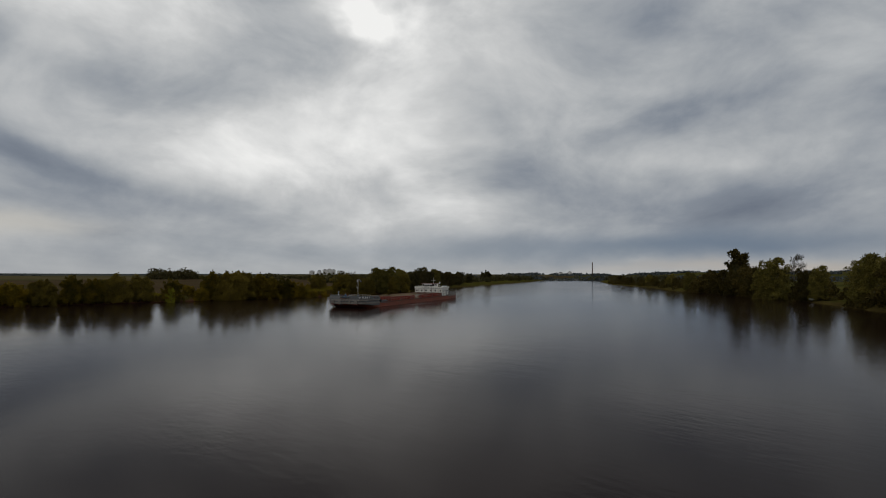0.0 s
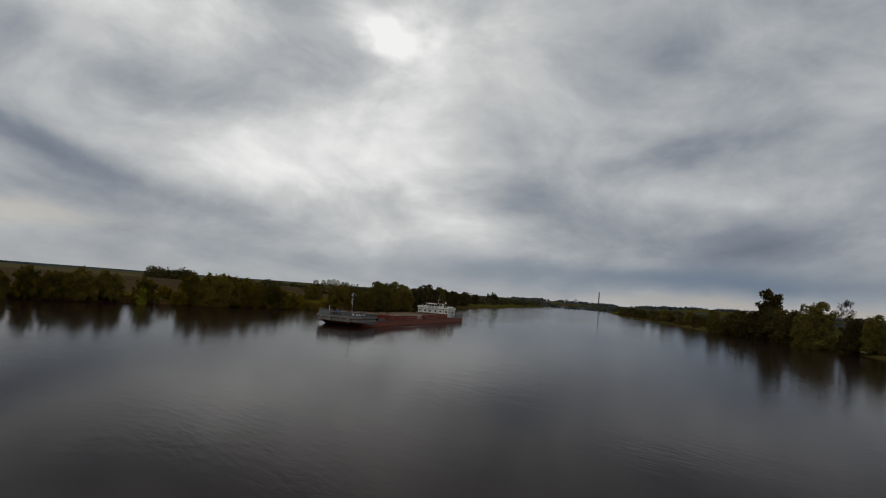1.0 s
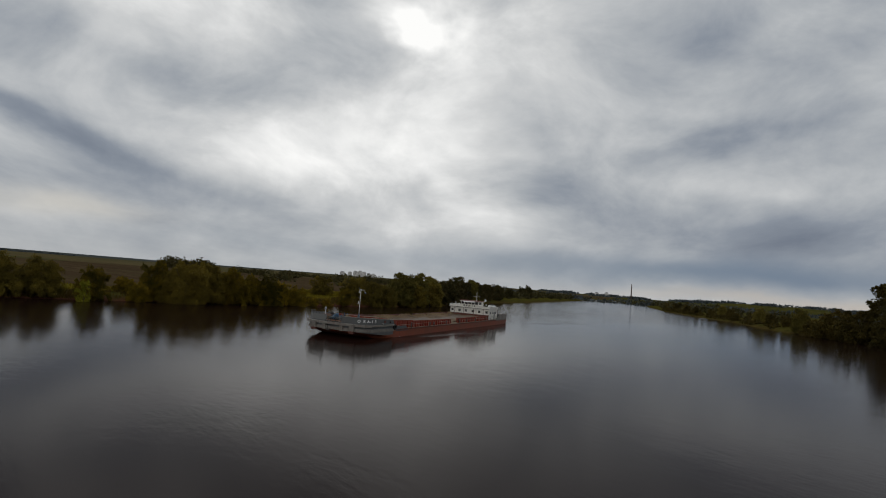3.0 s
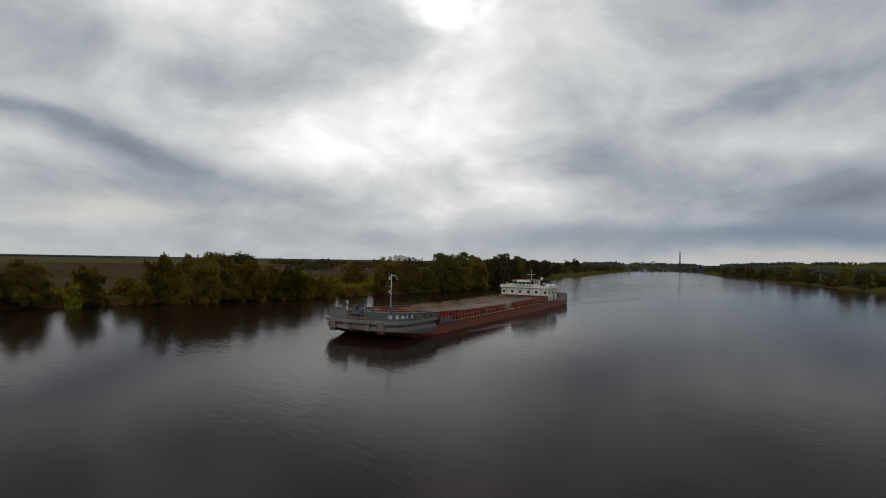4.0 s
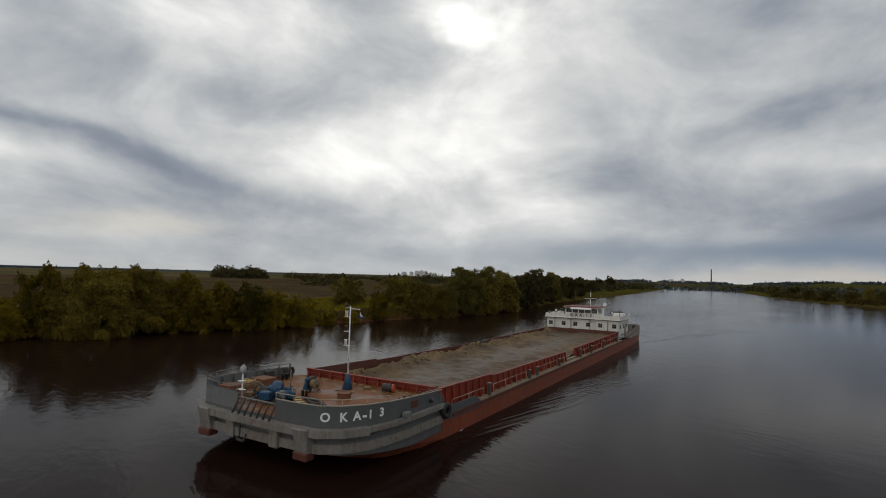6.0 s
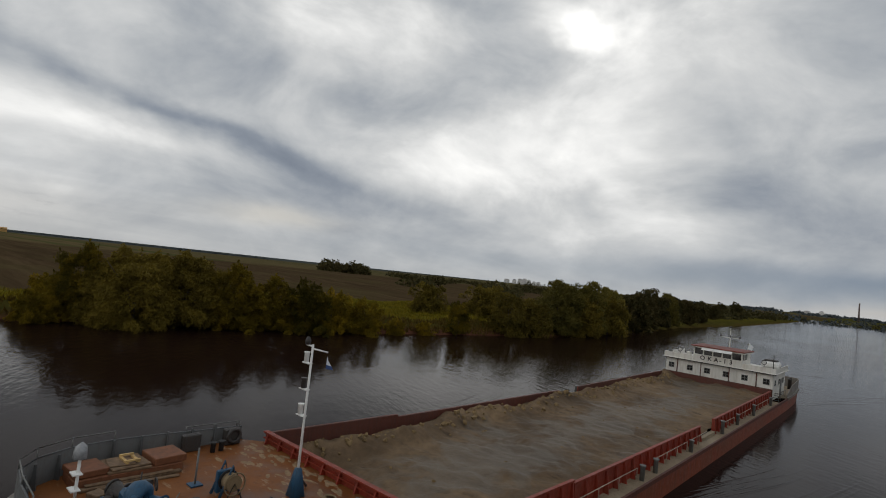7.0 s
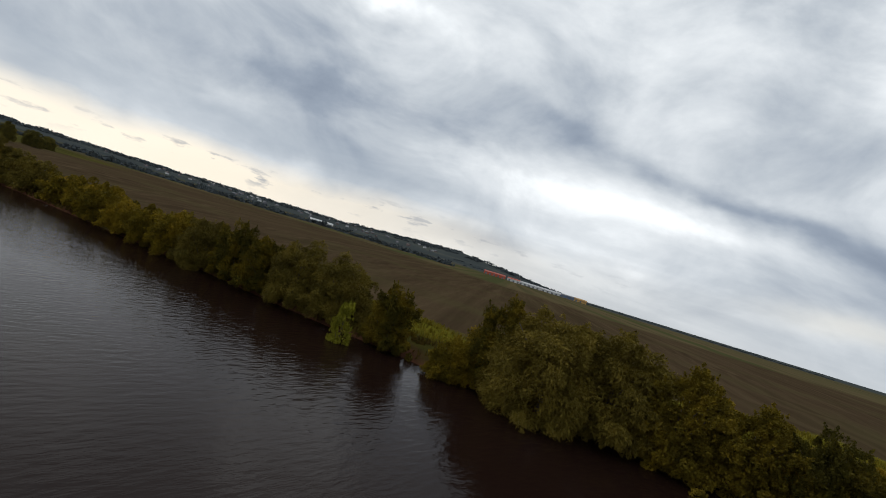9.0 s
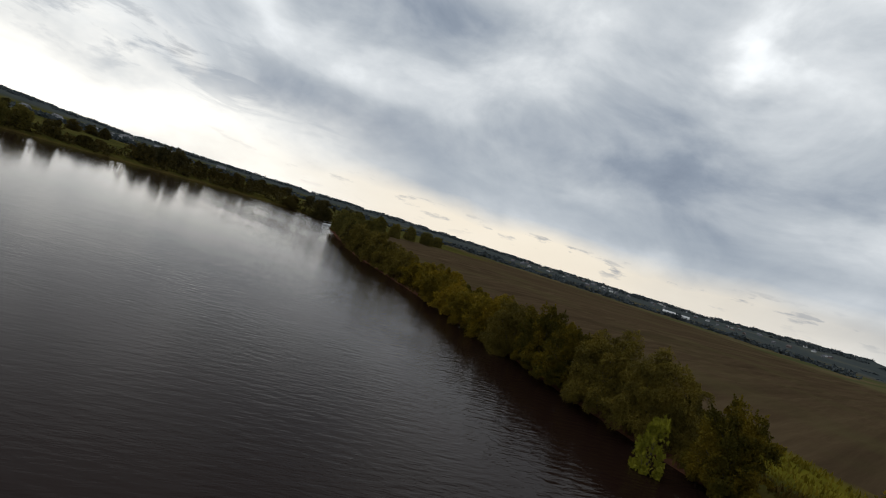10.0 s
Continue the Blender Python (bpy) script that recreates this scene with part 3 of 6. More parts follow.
def crown_points(rng, lumps, per, lump_size, height, width, base, droop, shoots, uneven):
    """Points and outward ways on the shells of uneven lumps that fill a crown, with shoots that stand out of it."""
    at, out = [], []
    p1, p2, p3 = rng.uniform(0, 6.28, 3)
    swell = lambda a: 1 + uneven * (0.20 * math.sin(2 * a + p1) + 0.13 * math.sin(3 * a + p2) + 0.10 * math.sin(7 * a + p3))
    half = (height - base) * 0.5
    for _ in range(lumps):
        d = rng.normal(0, 1, 3)
        d /= np.linalg.norm(d)
        if d[2] < 0:
            d[:2] /= np.linalg.norm(d[:2]) + 1e-6
        a = math.atan2(d[1], d[0])
        r, wide = rng.uniform(0.45, 0.95), width / 2 * swell(a)
        mid = d * r * np.array([wide, wide, half * (0.92 + 0.10 * uneven * math.sin(4 * a + p2))]) + np.array([0, 0, base + half * 0.94])
        size = lump_size * rng.uniform(0.75 - 0.25 * uneven, 1.25)
        p = rng.normal(0, 1, (per, 3))
        p /= np.linalg.norm(p, axis=1, keepdims=True)
        p[:, 2] = np.where(p[:, 2] < -0.5, -p[:, 2], p[:, 2])
        stretch = np.array([1, 1, 0.85]) * rng.uniform(0.75, 1.25, 3)
        at.append(mid + p * size * rng.uniform(0.55, 1.15, (per, 1)) * stretch)
        out.append(p * 0.7 + d * 0.5)
        # a shoot beyond the lump
        n = max(4, int(per * shoots) // 9)
        go = d * np.array([0.8, 0.8, 0.7]) + np.array([0, 0, 0.75 - 1.9 * droop * (d[2] < 0.6)]) + rng.normal(0, 0.35, 3)
        go /= np.linalg.norm(go)
        f = rng.uniform(0.3, 1.0, (n, 1))
        at.append(mid + go * size * (0.75 + 0.75 * shoots * f) + rng.normal(0, 0.16, (n, 3)) * lump_size * (1.15 - f))
        out.append(np.tile(go, (n, 1)))
    # skirts that hang to the ground, and the dark inside
    for _ in range(lumps // 3):
        a = rng.uniform(0, 6.28)
        r = rng.uniform(0.35, 0.95) * width / 2 * swell(a)
        mid = np.array([math.cos(a) * r, math.sin(a) * r, base + rng.uniform(0.05, 0.26) * (height - base)])
        p = rng.normal(0, 1, (per, 3))
        p /= np.linalg.norm(p, axis=1, keepdims=True)
        at.append(mid + p * lump_size * 0.8 * rng.uniform(0.6, 1.1, (per, 1)) * np.array([1, 1, 0.9]))
        out.append(p * 0.7 + np.array([math.cos(a), math.sin(a), -0.3]) * 0.5)
    p = rng.normal(0, 0.42, (lumps * per // 9, 3))
    p *= np.minimum(1.0, 0.9 / (np.linalg.norm(p, axis=1, keepdims=True) + 1e-9))
    p = p * np.array([width / 2, width / 2, (height - base) * 0.42]) + np.array([0, 0, base + (height - base) * 0.42])
    at.append(p)
    out.append(rng.normal(0, 1, p.shape))
    at, out = np.concatenate(at), np.concatenate(out)
    keep = at[:, 2] > base - 0.3
    return at[keep], out[keep]


def trunk_mesh(rng, height, girth, limbs, spread):
    bm = bmesh.new()
    lean = rng.uniform(-0.05, 0.05, 2)
    top = height * 0.62
    add_tube(bm, [(lean[0] * top * k, lean[1] * top * k, -0.4 + top * k) for k in (0, 0.3, 0.65, 1)], [girth, girth * 0.8, girth * 0.55, girth * 0.3], 7)
    for _ in range(limbs):
        a, z = rng.uniform(0, 6.28), rng.uniform(0.1, 0.45) * height
        go = np.array([math.cos(a), math.sin(a)]) * spread * rng.uniform(0.55, 0.95)
        rise = rng.uniform(0.2, 0.45) * height
        add_tube(bm, [(0, 0, z), (*(go * 0.45), z + rise * 0.5), (*go, z + rise)], [girth * 0.5, girth * 0.32, girth * 0.1], 5)
    return bm


def tree_kind(seed, height, width, base, lumps, per, lump_size, leaf, droop, mat, name, label, girth=0.16, slim=0.5, shoots=0.3, uneven=1.0):
    rng = np.random.default_rng(seed)
    top = empty(name, (0, 0, -60), label, "tree" if "tree" in name else "bush")
    part("trunk", trunk_mesh(rng, height, girth, 6, width * 0.42), BARK, top)
    at, out = crown_points(rng, lumps, per, lump_size, height, width, base, droop, shoots, uneven)
    part("crown", leaf_mesh("crown", at, out, leaf, droop, mat, rng, slim), mat, top)
    top["tall"] = float(np.percentile(at[:, 2], 99.5))
    return top


W_LABEL, M_LABEL = "rounded olive-grey willow tree drooping over the river bank", "dark green broadleaf tree on the river bank"
WILLOWS = [tree_kind(11 + k, 8.6, 8.2, 0.0, 90, 115, 1.0, 0.36, 0.5, WILLOW, "willow_tree", W_LABEL, 0.2, 0.62) for k in range(3)]
NEAR_WILLOWS = [tree_kind(11 + k, 8.6, 8.2, 0.0, 130, 400, 0.95, 0.21, 0.6, WILLOW, "willow_tree", W_LABEL, 0.2, 0.42, 0.6) for k in range(3)]
MAPLES = [tree_kind(31 + k, 8.0, 6.4, 0.0, 80, 110, 0.8, 0.32, 0.15, MAPLE, "broadleaf_tree", M_LABEL, 0.15, 0.9) for k in range(3)]
NEAR_MAPLES = [tree_kind(31 + k, 8.0, 6.4, 0.0, 120, 300, 0.66, 0.17, 0.1, MAPLE, "broadleaf_tree", M_LABEL, 0.15, 0.75, 1.0) for k in range(3)]
SHRUBS = [tree_kind(51 + k, 4.2, 5.2, 0.0, 52, 140, 0.62, 0.22, 0.1, SHRUB, "bush", "low yellow-green bush on the grassy bank", 0.07, 0.85) for k in range(2)]
NEAR_SHRUBS = [tree_kind(51 + k, 4.2, 5.2, 0.0, 70, 240, 0.55, 0.15, 0.1, SHRUB, "bush", "low yellow-green bush on the grassy bank", 0.07, 0.75, 0.8) for k in range(2)]
DOMES = [tree_kind(71 + k, 12.5, 11.0, 0.0, 120, 170, 1.35, 0.36, 0.3, DOME_LEAF, "willow_tree", "large dome-shaped olive-green willow tree by the water", 0.3, 0.75, 0.1, 0.35) for k in range(2)]
POPLARS = [tree_kind(91 + k, 12.0, 9.0, 0.2, 60, 110, 1.4, 0.60, 0.1, FAR_LEAF, "broadleaf_tree", "tall dark broadleaf tree in the bank wood", 0.25, 0.9, 0.15, 0.5) for k in range(2)]
FAR_WILLOWS = [tree_kind(131 + k, 8.6, 8.4, 0.0, 54, 100, 1.2, 0.46, 0.4, FAR_OLIVE, "willow_tree", "olive-green willow on the far shore", 0.2, 0.75) for k in range(2)]
FAR_SHRUBS = [tree_kind(141, 4.2, 5.6, 0.0, 34, 70, 0.8, 0.40, 0.1, FAR_OLIVE, "bush", "low green bush on the far shore", 0.07, 0.85)]
TALLS = [tree_kind(151, 12.0, 5.2, 5.6, 34, 90, 0.8, 0.42, 0.1, FAR_OLIVE, "broadleaf_tree", "tall dark tree with a high ragged crown on a bare trunk", 0.2, 0.85, 0.5)]
YELLOWS = [tree_kind(111, 4.0, 2.1, 0.3, 24, 62, 0.34, 0.21, 0.0, YELLOW, "young_tree", "bright yellow-green young tree standing at the water", 0.05, 0.9, 0.9)]
BARE = [tree_kind(121, 10.0, 6.0, 3.5, 26, 30, 0.9, 0.5, -0.3, DRY_TWIG, "bare_tree", "half-bare tree with thin pale twigs", 0.16, 0.2)]
place_rng = np.random.default_rng(5)


def plant(kinds, x, y, top, wide=1.0, group="trees along the river bank", sink=0.15):
    if x > 0 or y < -125 or y > 150:
        kinds = FAR_WILLOWS if kinds is WILLOWS else FAR_SHRUBS if kinds is SHRUBS else kinds
    src = kinds[int(place_rng.integers(len(kinds)))]
    ground_z = height_at(x, y) - sink
    tall = src["tall"]
    s = (top - ground_z) / tall
    m = Matrix.LocRotScale((x, y, ground_z), Euler((0, 0, place_rng.uniform(0, 6.28))), (s * wide, s * wide, s))
    ob = copy_thing(src, m)
    ob["group"] = group
    del ob["tall"]
    return ob


# the bank beside the ploughed field, tree by tree: kind, place, height over the water, breadth
for kinds, x, y, top, wide in (
        (WILLOWS, -58.5, 13.5, 9.3, 1.0), (WILLOWS, -59.5, 19.5, 9.5, 1.0), (MAPLES, -62.5, 8.5, 9.4, 0.72), (SHRUBS, -62.5, 4.6, 4.2, 0.8),
        (MAPLES, -56.5, 24.5, 8.7, 1.0), (MAPLES, -55.5, 30.0, 7.5, 1.05), (MAPLES, -52.6, 34.5, 7.4, 0.95), (SHRUBS, -53.2, 39.6, 6.2, 0.75),
        (SHRUBS, -51.0, 44.2, 5.3, 0.85), (SHRUBS, -49.6, 50.3, 2.6, 0.8), (MAPLES, -48.3, 64.5, 6.1, 0.75), (SHRUBS, -49.0, 56.5, 2.2, 0.9),
        (WILLOWS, -46.5, 78.0, 8.1, 0.9), (WILLOWS, -45.0, 84.5, 7.0, 0.9), (DOMES, -45.5, 97.0, 12.0, 0.85), (DOMES, -45.0, 109.0, 12.6, 0.85),
        (WILLOWS, -43.5, 103.0, 8.5, 1.0), (WILLOWS, -44.5, 121.0, 9.8, 1.0), (DOMES, -50.0, 132.0, 12.0, 0.8), (POPLARS, -47.5, 146.0, 12.3, 0.9),
        (POPLARS, -51.0, 162.0, 13.0, 0.9), (POPLARS, -53.0, 180.0, 12.8, 0.9), (DOMES, -55.0, 196.0, 12.8, 0.8), (POPLARS, -59.0, 216.0, 12.2, 0.9),
        (POPLARS, -60.0, 240.0, 11.5, 1.0), (POPLARS, -63.0, 268.0, 11.5, 1.0), (POPLARS, -69.0, 292.0, 11.4, 1.0), (POPLARS, -72.0, 330.0, 10.5, 1.1),
        (POPLARS, -80.0, 424.0, 14.5, 0.8),
        (MAPLES, -66.5, -3.2, 7.0, 0.85), (WILLOWS, -70.5, -11.0, 8.1, 0.95), (WILLOWS, -73.0, -17.5, 8.4, 0.95), (MAPLES, -74.5, -23.0, 7.2, 0.95),
        (MAPLES, -76.5, -28.0, 8.0, 0.85), (WILLOWS, -78.5, -34.0, 6.8, 0.95), (SHRUBS, -82.0, -40.5, 6.0, 1.0), (SHRUBS, -85.0, -46.5, 5.3, 1.0),
        (SHRUBS, -88.0, -53.0, 5.3, 1.0), (SHRUBS, -92.0, -60.0, 5.5, 1.0), (SHRUBS, -95.5, -66.0, 5.8, 0.9), (SHRUBS, -99.0, -74.0, 5.6, 1.0),
        (WILLOWS, -102.5, -82.0, 6.8, 0.9), (WILLOWS, -106.0, -90.0, 7.2, 0.9), (WILLOWS, -109.0, -98.0, 8.5, 0.9), (WILLOWS, -115.0, -110.0, 8.0, 0.9),
        (WILLOWS, -121.0, -122.0, 8.5, 0.9), (WILLOWS, -128.0, -134.0, 8.2, 0.9), (DOMES, -136.0, -147.0, 9.5, 0.9), (DOMES, -146.0, -163.0, 10.5, 0.9),
        (DOMES, -155.0, -180.0, 10.5, 0.9), (DOMES, -170.0, -190.0, 11.0, 0.9), (POPLARS, -184.0, -212.0, 11.0, 0.9), (POPLARS, -198.0, -226.0, 11.5, 0.9), (POPLARS, -206.0, -245.0, 11.5, 0.9), (WILLOWS, -212.0, -258.0, 10, 0.9), (WILLOWS, -210, -280, 9, 1.0), (WILLOWS, -200, -302, 9, 1.0),
        (DOMES, -206.0, -222.0, 11.0, 0.9), (DOMES, -222.0, -236.0, 12.5, 0.9), (DOMES, -242.0, -246.0, 11.5, 0.9), (DOMES, -268.0, -262.0, 12.5, 0.9), (DOMES, -296.0, -276.0, 12.0, 1.0), (DOMES, -330.0, -300.0, 11.0, 1.0)):
    if -62 < y < 66:
        kinds = NEAR_WILLOWS if kinds is WILLOWS else NEAR_MAPLES if kinds is MAPLES else NEAR_SHRUBS if kinds is SHRUBS else kinds
    plant(kinds, x + float(np.interp(y, [-230, -200, -180, -112, -72, -48, -34], [20, 15, 14, 10, 6, 4, 2.2])), y, top, wide)
plant(YELLOWS, -60.2, -7.2, 4.2, 0.62, sink=0.5)
# a second, lower row behind the first
for y in np.arange(-128, 40, 7.5):
    if -2 < y < 6:
        continue
    edge_x = float(np.interp(y, [-200, -112, -72, -48, -22, 5, 34, 64, 92], [-149, -104, -90, -81, -71, -61, -53, -46, -42]))
    plant(SHRUBS if place_rng.random() < 0.6 else MAPLES, edge_x - 6.0 - place_rng.uniform(0, 3), y + place_rng.uniform(-2, 2), place_rng.uniform(4.5, 6.6), 0.9)
for y in np.arange(72, 190, 11):
    edge_x = float(np.interp(y, [64, 92, 110, 140, 215], [-46, -42, -41, -44, -53]))
    plant(WILLOWS, edge_x - 12 - place_rng.uniform(0, 5), y + place_rng.uniform(-2, 2), place_rng.uniform(7, 9.5), 1.0)

# the opposite bank
for kinds, x, y, top, wide in (
        (DOMES, 137, -4, 15.5, 1.0), (DOMES, 136, 12, 15.0, 1.0), (WILLOWS, 135, 26, 14.0, 1.1), (DOMES, 138, 38, 15.5, 0.9), (DOMES, 136, 50, 15.0, 0.9), (DOMES, 138, 61, 14.0, 0.85),
        (SHRUBS, 137, 72, 6.0, 1.0), (DOMES, 133, 88, 12.5, 0.62), (WILLOWS, 131, 96, 11.5, 0.8), (DOMES, 124, 113, 16.0, 0.82), (WILLOWS, 123, 126, 12.5, 0.9), (WILLOWS, 121, 139, 13.0, 0.85),
        (WILLOWS, 119, 152, 12.5, 0.9), (POPLARS, 121, 160, 14.0, 0.8), (WILLOWS, 114, 172, 12.8, 0.9), (WILLOWS, 110, 188, 12.0, 0.9), (SHRUBS, 106, 198, 7.0, 1.1), (DOMES, 103, 212, 11.5, 0.8),
        (WILLOWS, 103, 244, 7.5, 0.9), (WILLOWS, 99, 262, 8.5, 0.9), (DOMES, 97, 288, 11.0, 0.85), (WILLOWS, 95, 304, 8.0, 0.9), (SHRUBS, 88, 330, 6.0, 1.2), (WILLOWS, 88, 358, 8.5, 0.9),
        (DOMES, 84, 376, 10.5, 0.85), (WILLOWS, 78, 396, 7.5, 0.9), (WILLOWS, 68, 430, 8.5, 0.9), (WILLOWS, 62, 470, 9.0, 0.9), (WILLOWS, 54, 520, 10.0, 0.8), (WILLOWS, 46, 590, 10.0, 0.9),
        (POPLARS, 146, 24, 15.5, 1.0), (POPLARS, 148, 48, 13.5, 1.0), (DOMES, 140, -26, 14.5, 1.0)):
    plant(kinds, x, y, top, wide, "trees on the opposite bank")
plant(TALLS, 121, 168, 22.5, 1.0, "trees on the opposite bank")
plant(BARE, 131, 106, 17.5, 0.62, "trees on the opposite bank")
# the shore beyond the point, downstream
for kinds, x, y, top, wide in (
        (DOMES, -30, -270, 12.0, 0.9), (DOMES, -40, -276, 11.0, 0.9), (WILLOWS, -52, -284, 9.6, 0.9), (SHRUBS, -64, -286, 6.5, 1.2), (SHRUBS, -72, -290, 6.5, 1.2),
        (WILLOWS, -92, -296, 11.0, 0.9), (POPLARS, -102, -302, 13.5, 0.8), (POPLARS, -112, -308, 14.2, 0.8), (WILLOWS, -124, -309, 11.2, 0.9), (WILLOWS, -140, -313, 9.5, 0.9),
        (WILLOWS, -150, -318, 11.2, 0.9), (SHRUBS, -168, -326, 6.0, 1.2), (SHRUBS, -190, -340, 6.0, 1.2), (POPLARS, -222, -356, 12.0, 0.9), (POPLARS, -250, -378, 12.0, 0.9),
        (DOMES, 5, -270, 12.0, 0.9), (DOMES, 30, -280, 13.0, 0.9)):
    plant(kinds, x, y, top, wide, "trees on the shore downstream")

# scattered trees on the meadows of that shore
for k in range(34):
    a, r = place_rng.uniform(146, 179), place_rng.uniform(315, 620)
    x, y = -math.sin(radians(a)) * r, math.cos(radians(a)) * r
    if float(shore_distance(np.array([[x, y]]))[0]) > 4:
        plant(FAR_WILLOWS if k % 3 else POPLARS, x, y, place_rng.uniform(7, 13), 1.0, "trees on the shore downstream")

# trees of the fields
for kinds, x, y, top, wide in ((WILLOWS, -172, 262, 8.5, 0.9), (POPLARS, -120, 560, 14, 0.9)):
    plant(kinds, x, y, top, wide, "trees in the fields")
for kinds in (NEAR_WILLOWS, NEAR_MAPLES, NEAR_SHRUBS, WILLOWS, MAPLES, SHRUBS, DOMES, POPLARS, FAR_WILLOWS, FAR_SHRUBS, TALLS, YELLOWS, BARE):
    for src in kinds:
        for ob in (*src.children_recursive, src):
            bpy.data.objects.remove(ob)


def far_wood(name, label, spots, leaf, mat, seed, per=60):
    """Woods too far off to count: clumps of leaves, joined."""
    rng = np.random.default_rng(seed)
    at, out = [], []
    for x, y, wide, tall in spots:
        z = height_at(x, y) - 0.3
        p = rng.normal(0, 1, (per, 3))
        p /= np.linalg.norm(p, axis=1, keepdims=True)
        p[:, 2] = np.abs(p[:, 2])
        at.append(np.array([x, y, z]) + p * np.array([wide / 2, wide / 2, tall]) * rng.uniform(0.55, 1.05, (per, 1)))
        out.append(p)
    me = leaf_mesh(name, np.concatenate(at), np.concatenate(out), leaf, 0.1, mat, rng, 1.1)
    return tagged(new(name, me), label, "woods", kind="stuff")


wood_rng = np.random.default_rng(9)
spots = []
for k in range(26):
    a, r = 54.2 - 4.8 * k / 26 - 0.3 * wood_rng.random(), 540 + wood_rng.uniform(-20, 40)
    spots.append((-math.sin(radians(a)) * r, math.cos(radians(a)) * r, wood_rng.uniform(12, 18), wood_rng.uniform(9, 14)))
far_wood("field_copse", "dark green copse far across the field", spots, 1.8, FAR_LEAF, 21, 200)
spots = []
for a in np.arange(8, 47, 0.42):
    r = 560 + 220 * math.sin(a * 0.7) + wood_rng.uniform(-80, 120)
    if -math.sin(radians(a)) * r > -95 - 0.05 * r:
        continue
    spots.append((-math.sin(radians(a)) * r, math.cos(radians(a)) * r, wood_rng.uniform(12, 26), wood_rng.uniform(4, 9)))
for k in range(5):
    spots.append((-296 - 9 * k + wood_rng.uniform(-3, 3), 515 + 3 * k, 16, 12.5 - abs(k - 2)))
far_wood("hedgerow_woods", "hedges and low woods beyond the ploughed field", spots, 2.0, FAR_LEAF, 22, 120)
spots = []
for y in np.arange(330, 1000, 17):
    x = float(np.interp(y, [330, 400, 510, 1000], [-70, -70, -80, -118])) - wood_rng.uniform(4, 30)
    spots.append((x, y, wood_rng.uniform(12, 20), wood_rng.uniform(5, 10)))
    x = float(np.interp(y, [330, 380, 451, 576, 763, 1020], [88, 78, 62, 42, 24, 10])) + wood_rng.uniform(6, 40)
    spots.append((x, y, wood_rng.uniform(12, 20), wood_rng.uniform(5, 10)))
for k in range(60):
    spots.append((-260 + 9 * k + wood_rng.uniform(-6, 6), 1060 + wood_rng.uniform(-10, 60), wood_rng.uniform(16, 28), wood_rng.uniform(7, 12)))
far_wood("river_bend_woods", "woods along both banks where the river bends", spots, 2.2, FAR_LEAF, 23, 70)
spots = []
for a in np.arange(-70, 30, 0.5):
    r = wood_rng.uniform(900, 1700)
    spots.append((-math.sin(radians(a)) * r + 60, math.cos(radians(a)) * r, wood_rng.uniform(30, 70), wood_rng.uniform(7, 13)))
for a in np.arange(60, 180, 0.55):
    r = wood_rng.uniform(760, 900) if a > 96 else wood_rng.uniform(1700, 2100)
    spots.append((-math.sin(radians(a)) * r, math.cos(radians(a)) * r, wood_rng.uniform(16, 36), wood_rng.uniform(3, 9) * (0.5 if a < 96 else 1)))
far_wood("horizon_woods", "low dark woods along the horizon", spots, 4.0, HAZY_HILL_LEAF, 24, 60)
spots = []
for k in range(420):
    a = wood_rng.uniform(84, 178) if k % 3 else wood_rng.uniform(-60, 12)
    r = wood_rng.uniform(2500, 3500)
    spots.append((-math.sin(radians(a)) * r, math.cos(radians(a)) * r, wood_rng.uniform(60, 130), wood_rng.uniform(8, 14)))
far_wood("hill_woods", "wooded slopes of the low hills far away", spots, 10.0, HAZY_HILL_LEAF, 25, 60)
shore_line = [(-198, -268), (-192, -300), (-145, -308), (-85, -287), (-35, -269), (12, -265)]
spots = []
for a, b in zip(shore_line, shore_line[1:]):
    n = int(math.dist(a, b) / 4)
    for k in range(n):
        f = (k + wood_rng.random()) / n
        spots.append((a[0] + (b[0] - a[0]) * f, a[1] + (b[1] - a[1]) * f - wood_rng.uniform(0, 7), wood_rng.uniform(5, 9), wood_rng.uniform(3, 8.5)))
far_wood("shore_bushes", "dense dark bushes along the shore downstream", spots, 0.9, FAR_OLIVE, 26, 110)

opposite = [(133, -40), (132, 0), (132, 60), (131, 98), (125, 135), (118, 175), (101, 215), (95, 252), (88, 320), (76, 380), (60, 451), (40, 576)]
spots = []
for a, b in zip(opposite, opposite[1:]):
    n = int(math.dist(a, b) / 3.2)
    for k in range(n):
        f = (k + wood_rng.random()) / n
        x, y = a[0] + (b[0] - a[0]) * f, a[1] + (b[1] - a[1]) * f
        tall = 3.0 + 2.5 * math.sin(y * 0.09) + wood_rng.uniform(-0.6, 3.0)
        tall *= 1.0 if y < 205 else 0.5
        if 62 < y < 78 or 222 < y < 240 or 315 < y < 345 or tall < 1.2:
            continue
        spots.append((x + wood_rng.uniform(0.5, 6), y, wood_rng.uniform(4, 8), tall))
far_wood("opposite_bushes", "dense dark bushes hanging over the opposite bank", spots, 0.8, FAR_OLIVE, 27, 170)

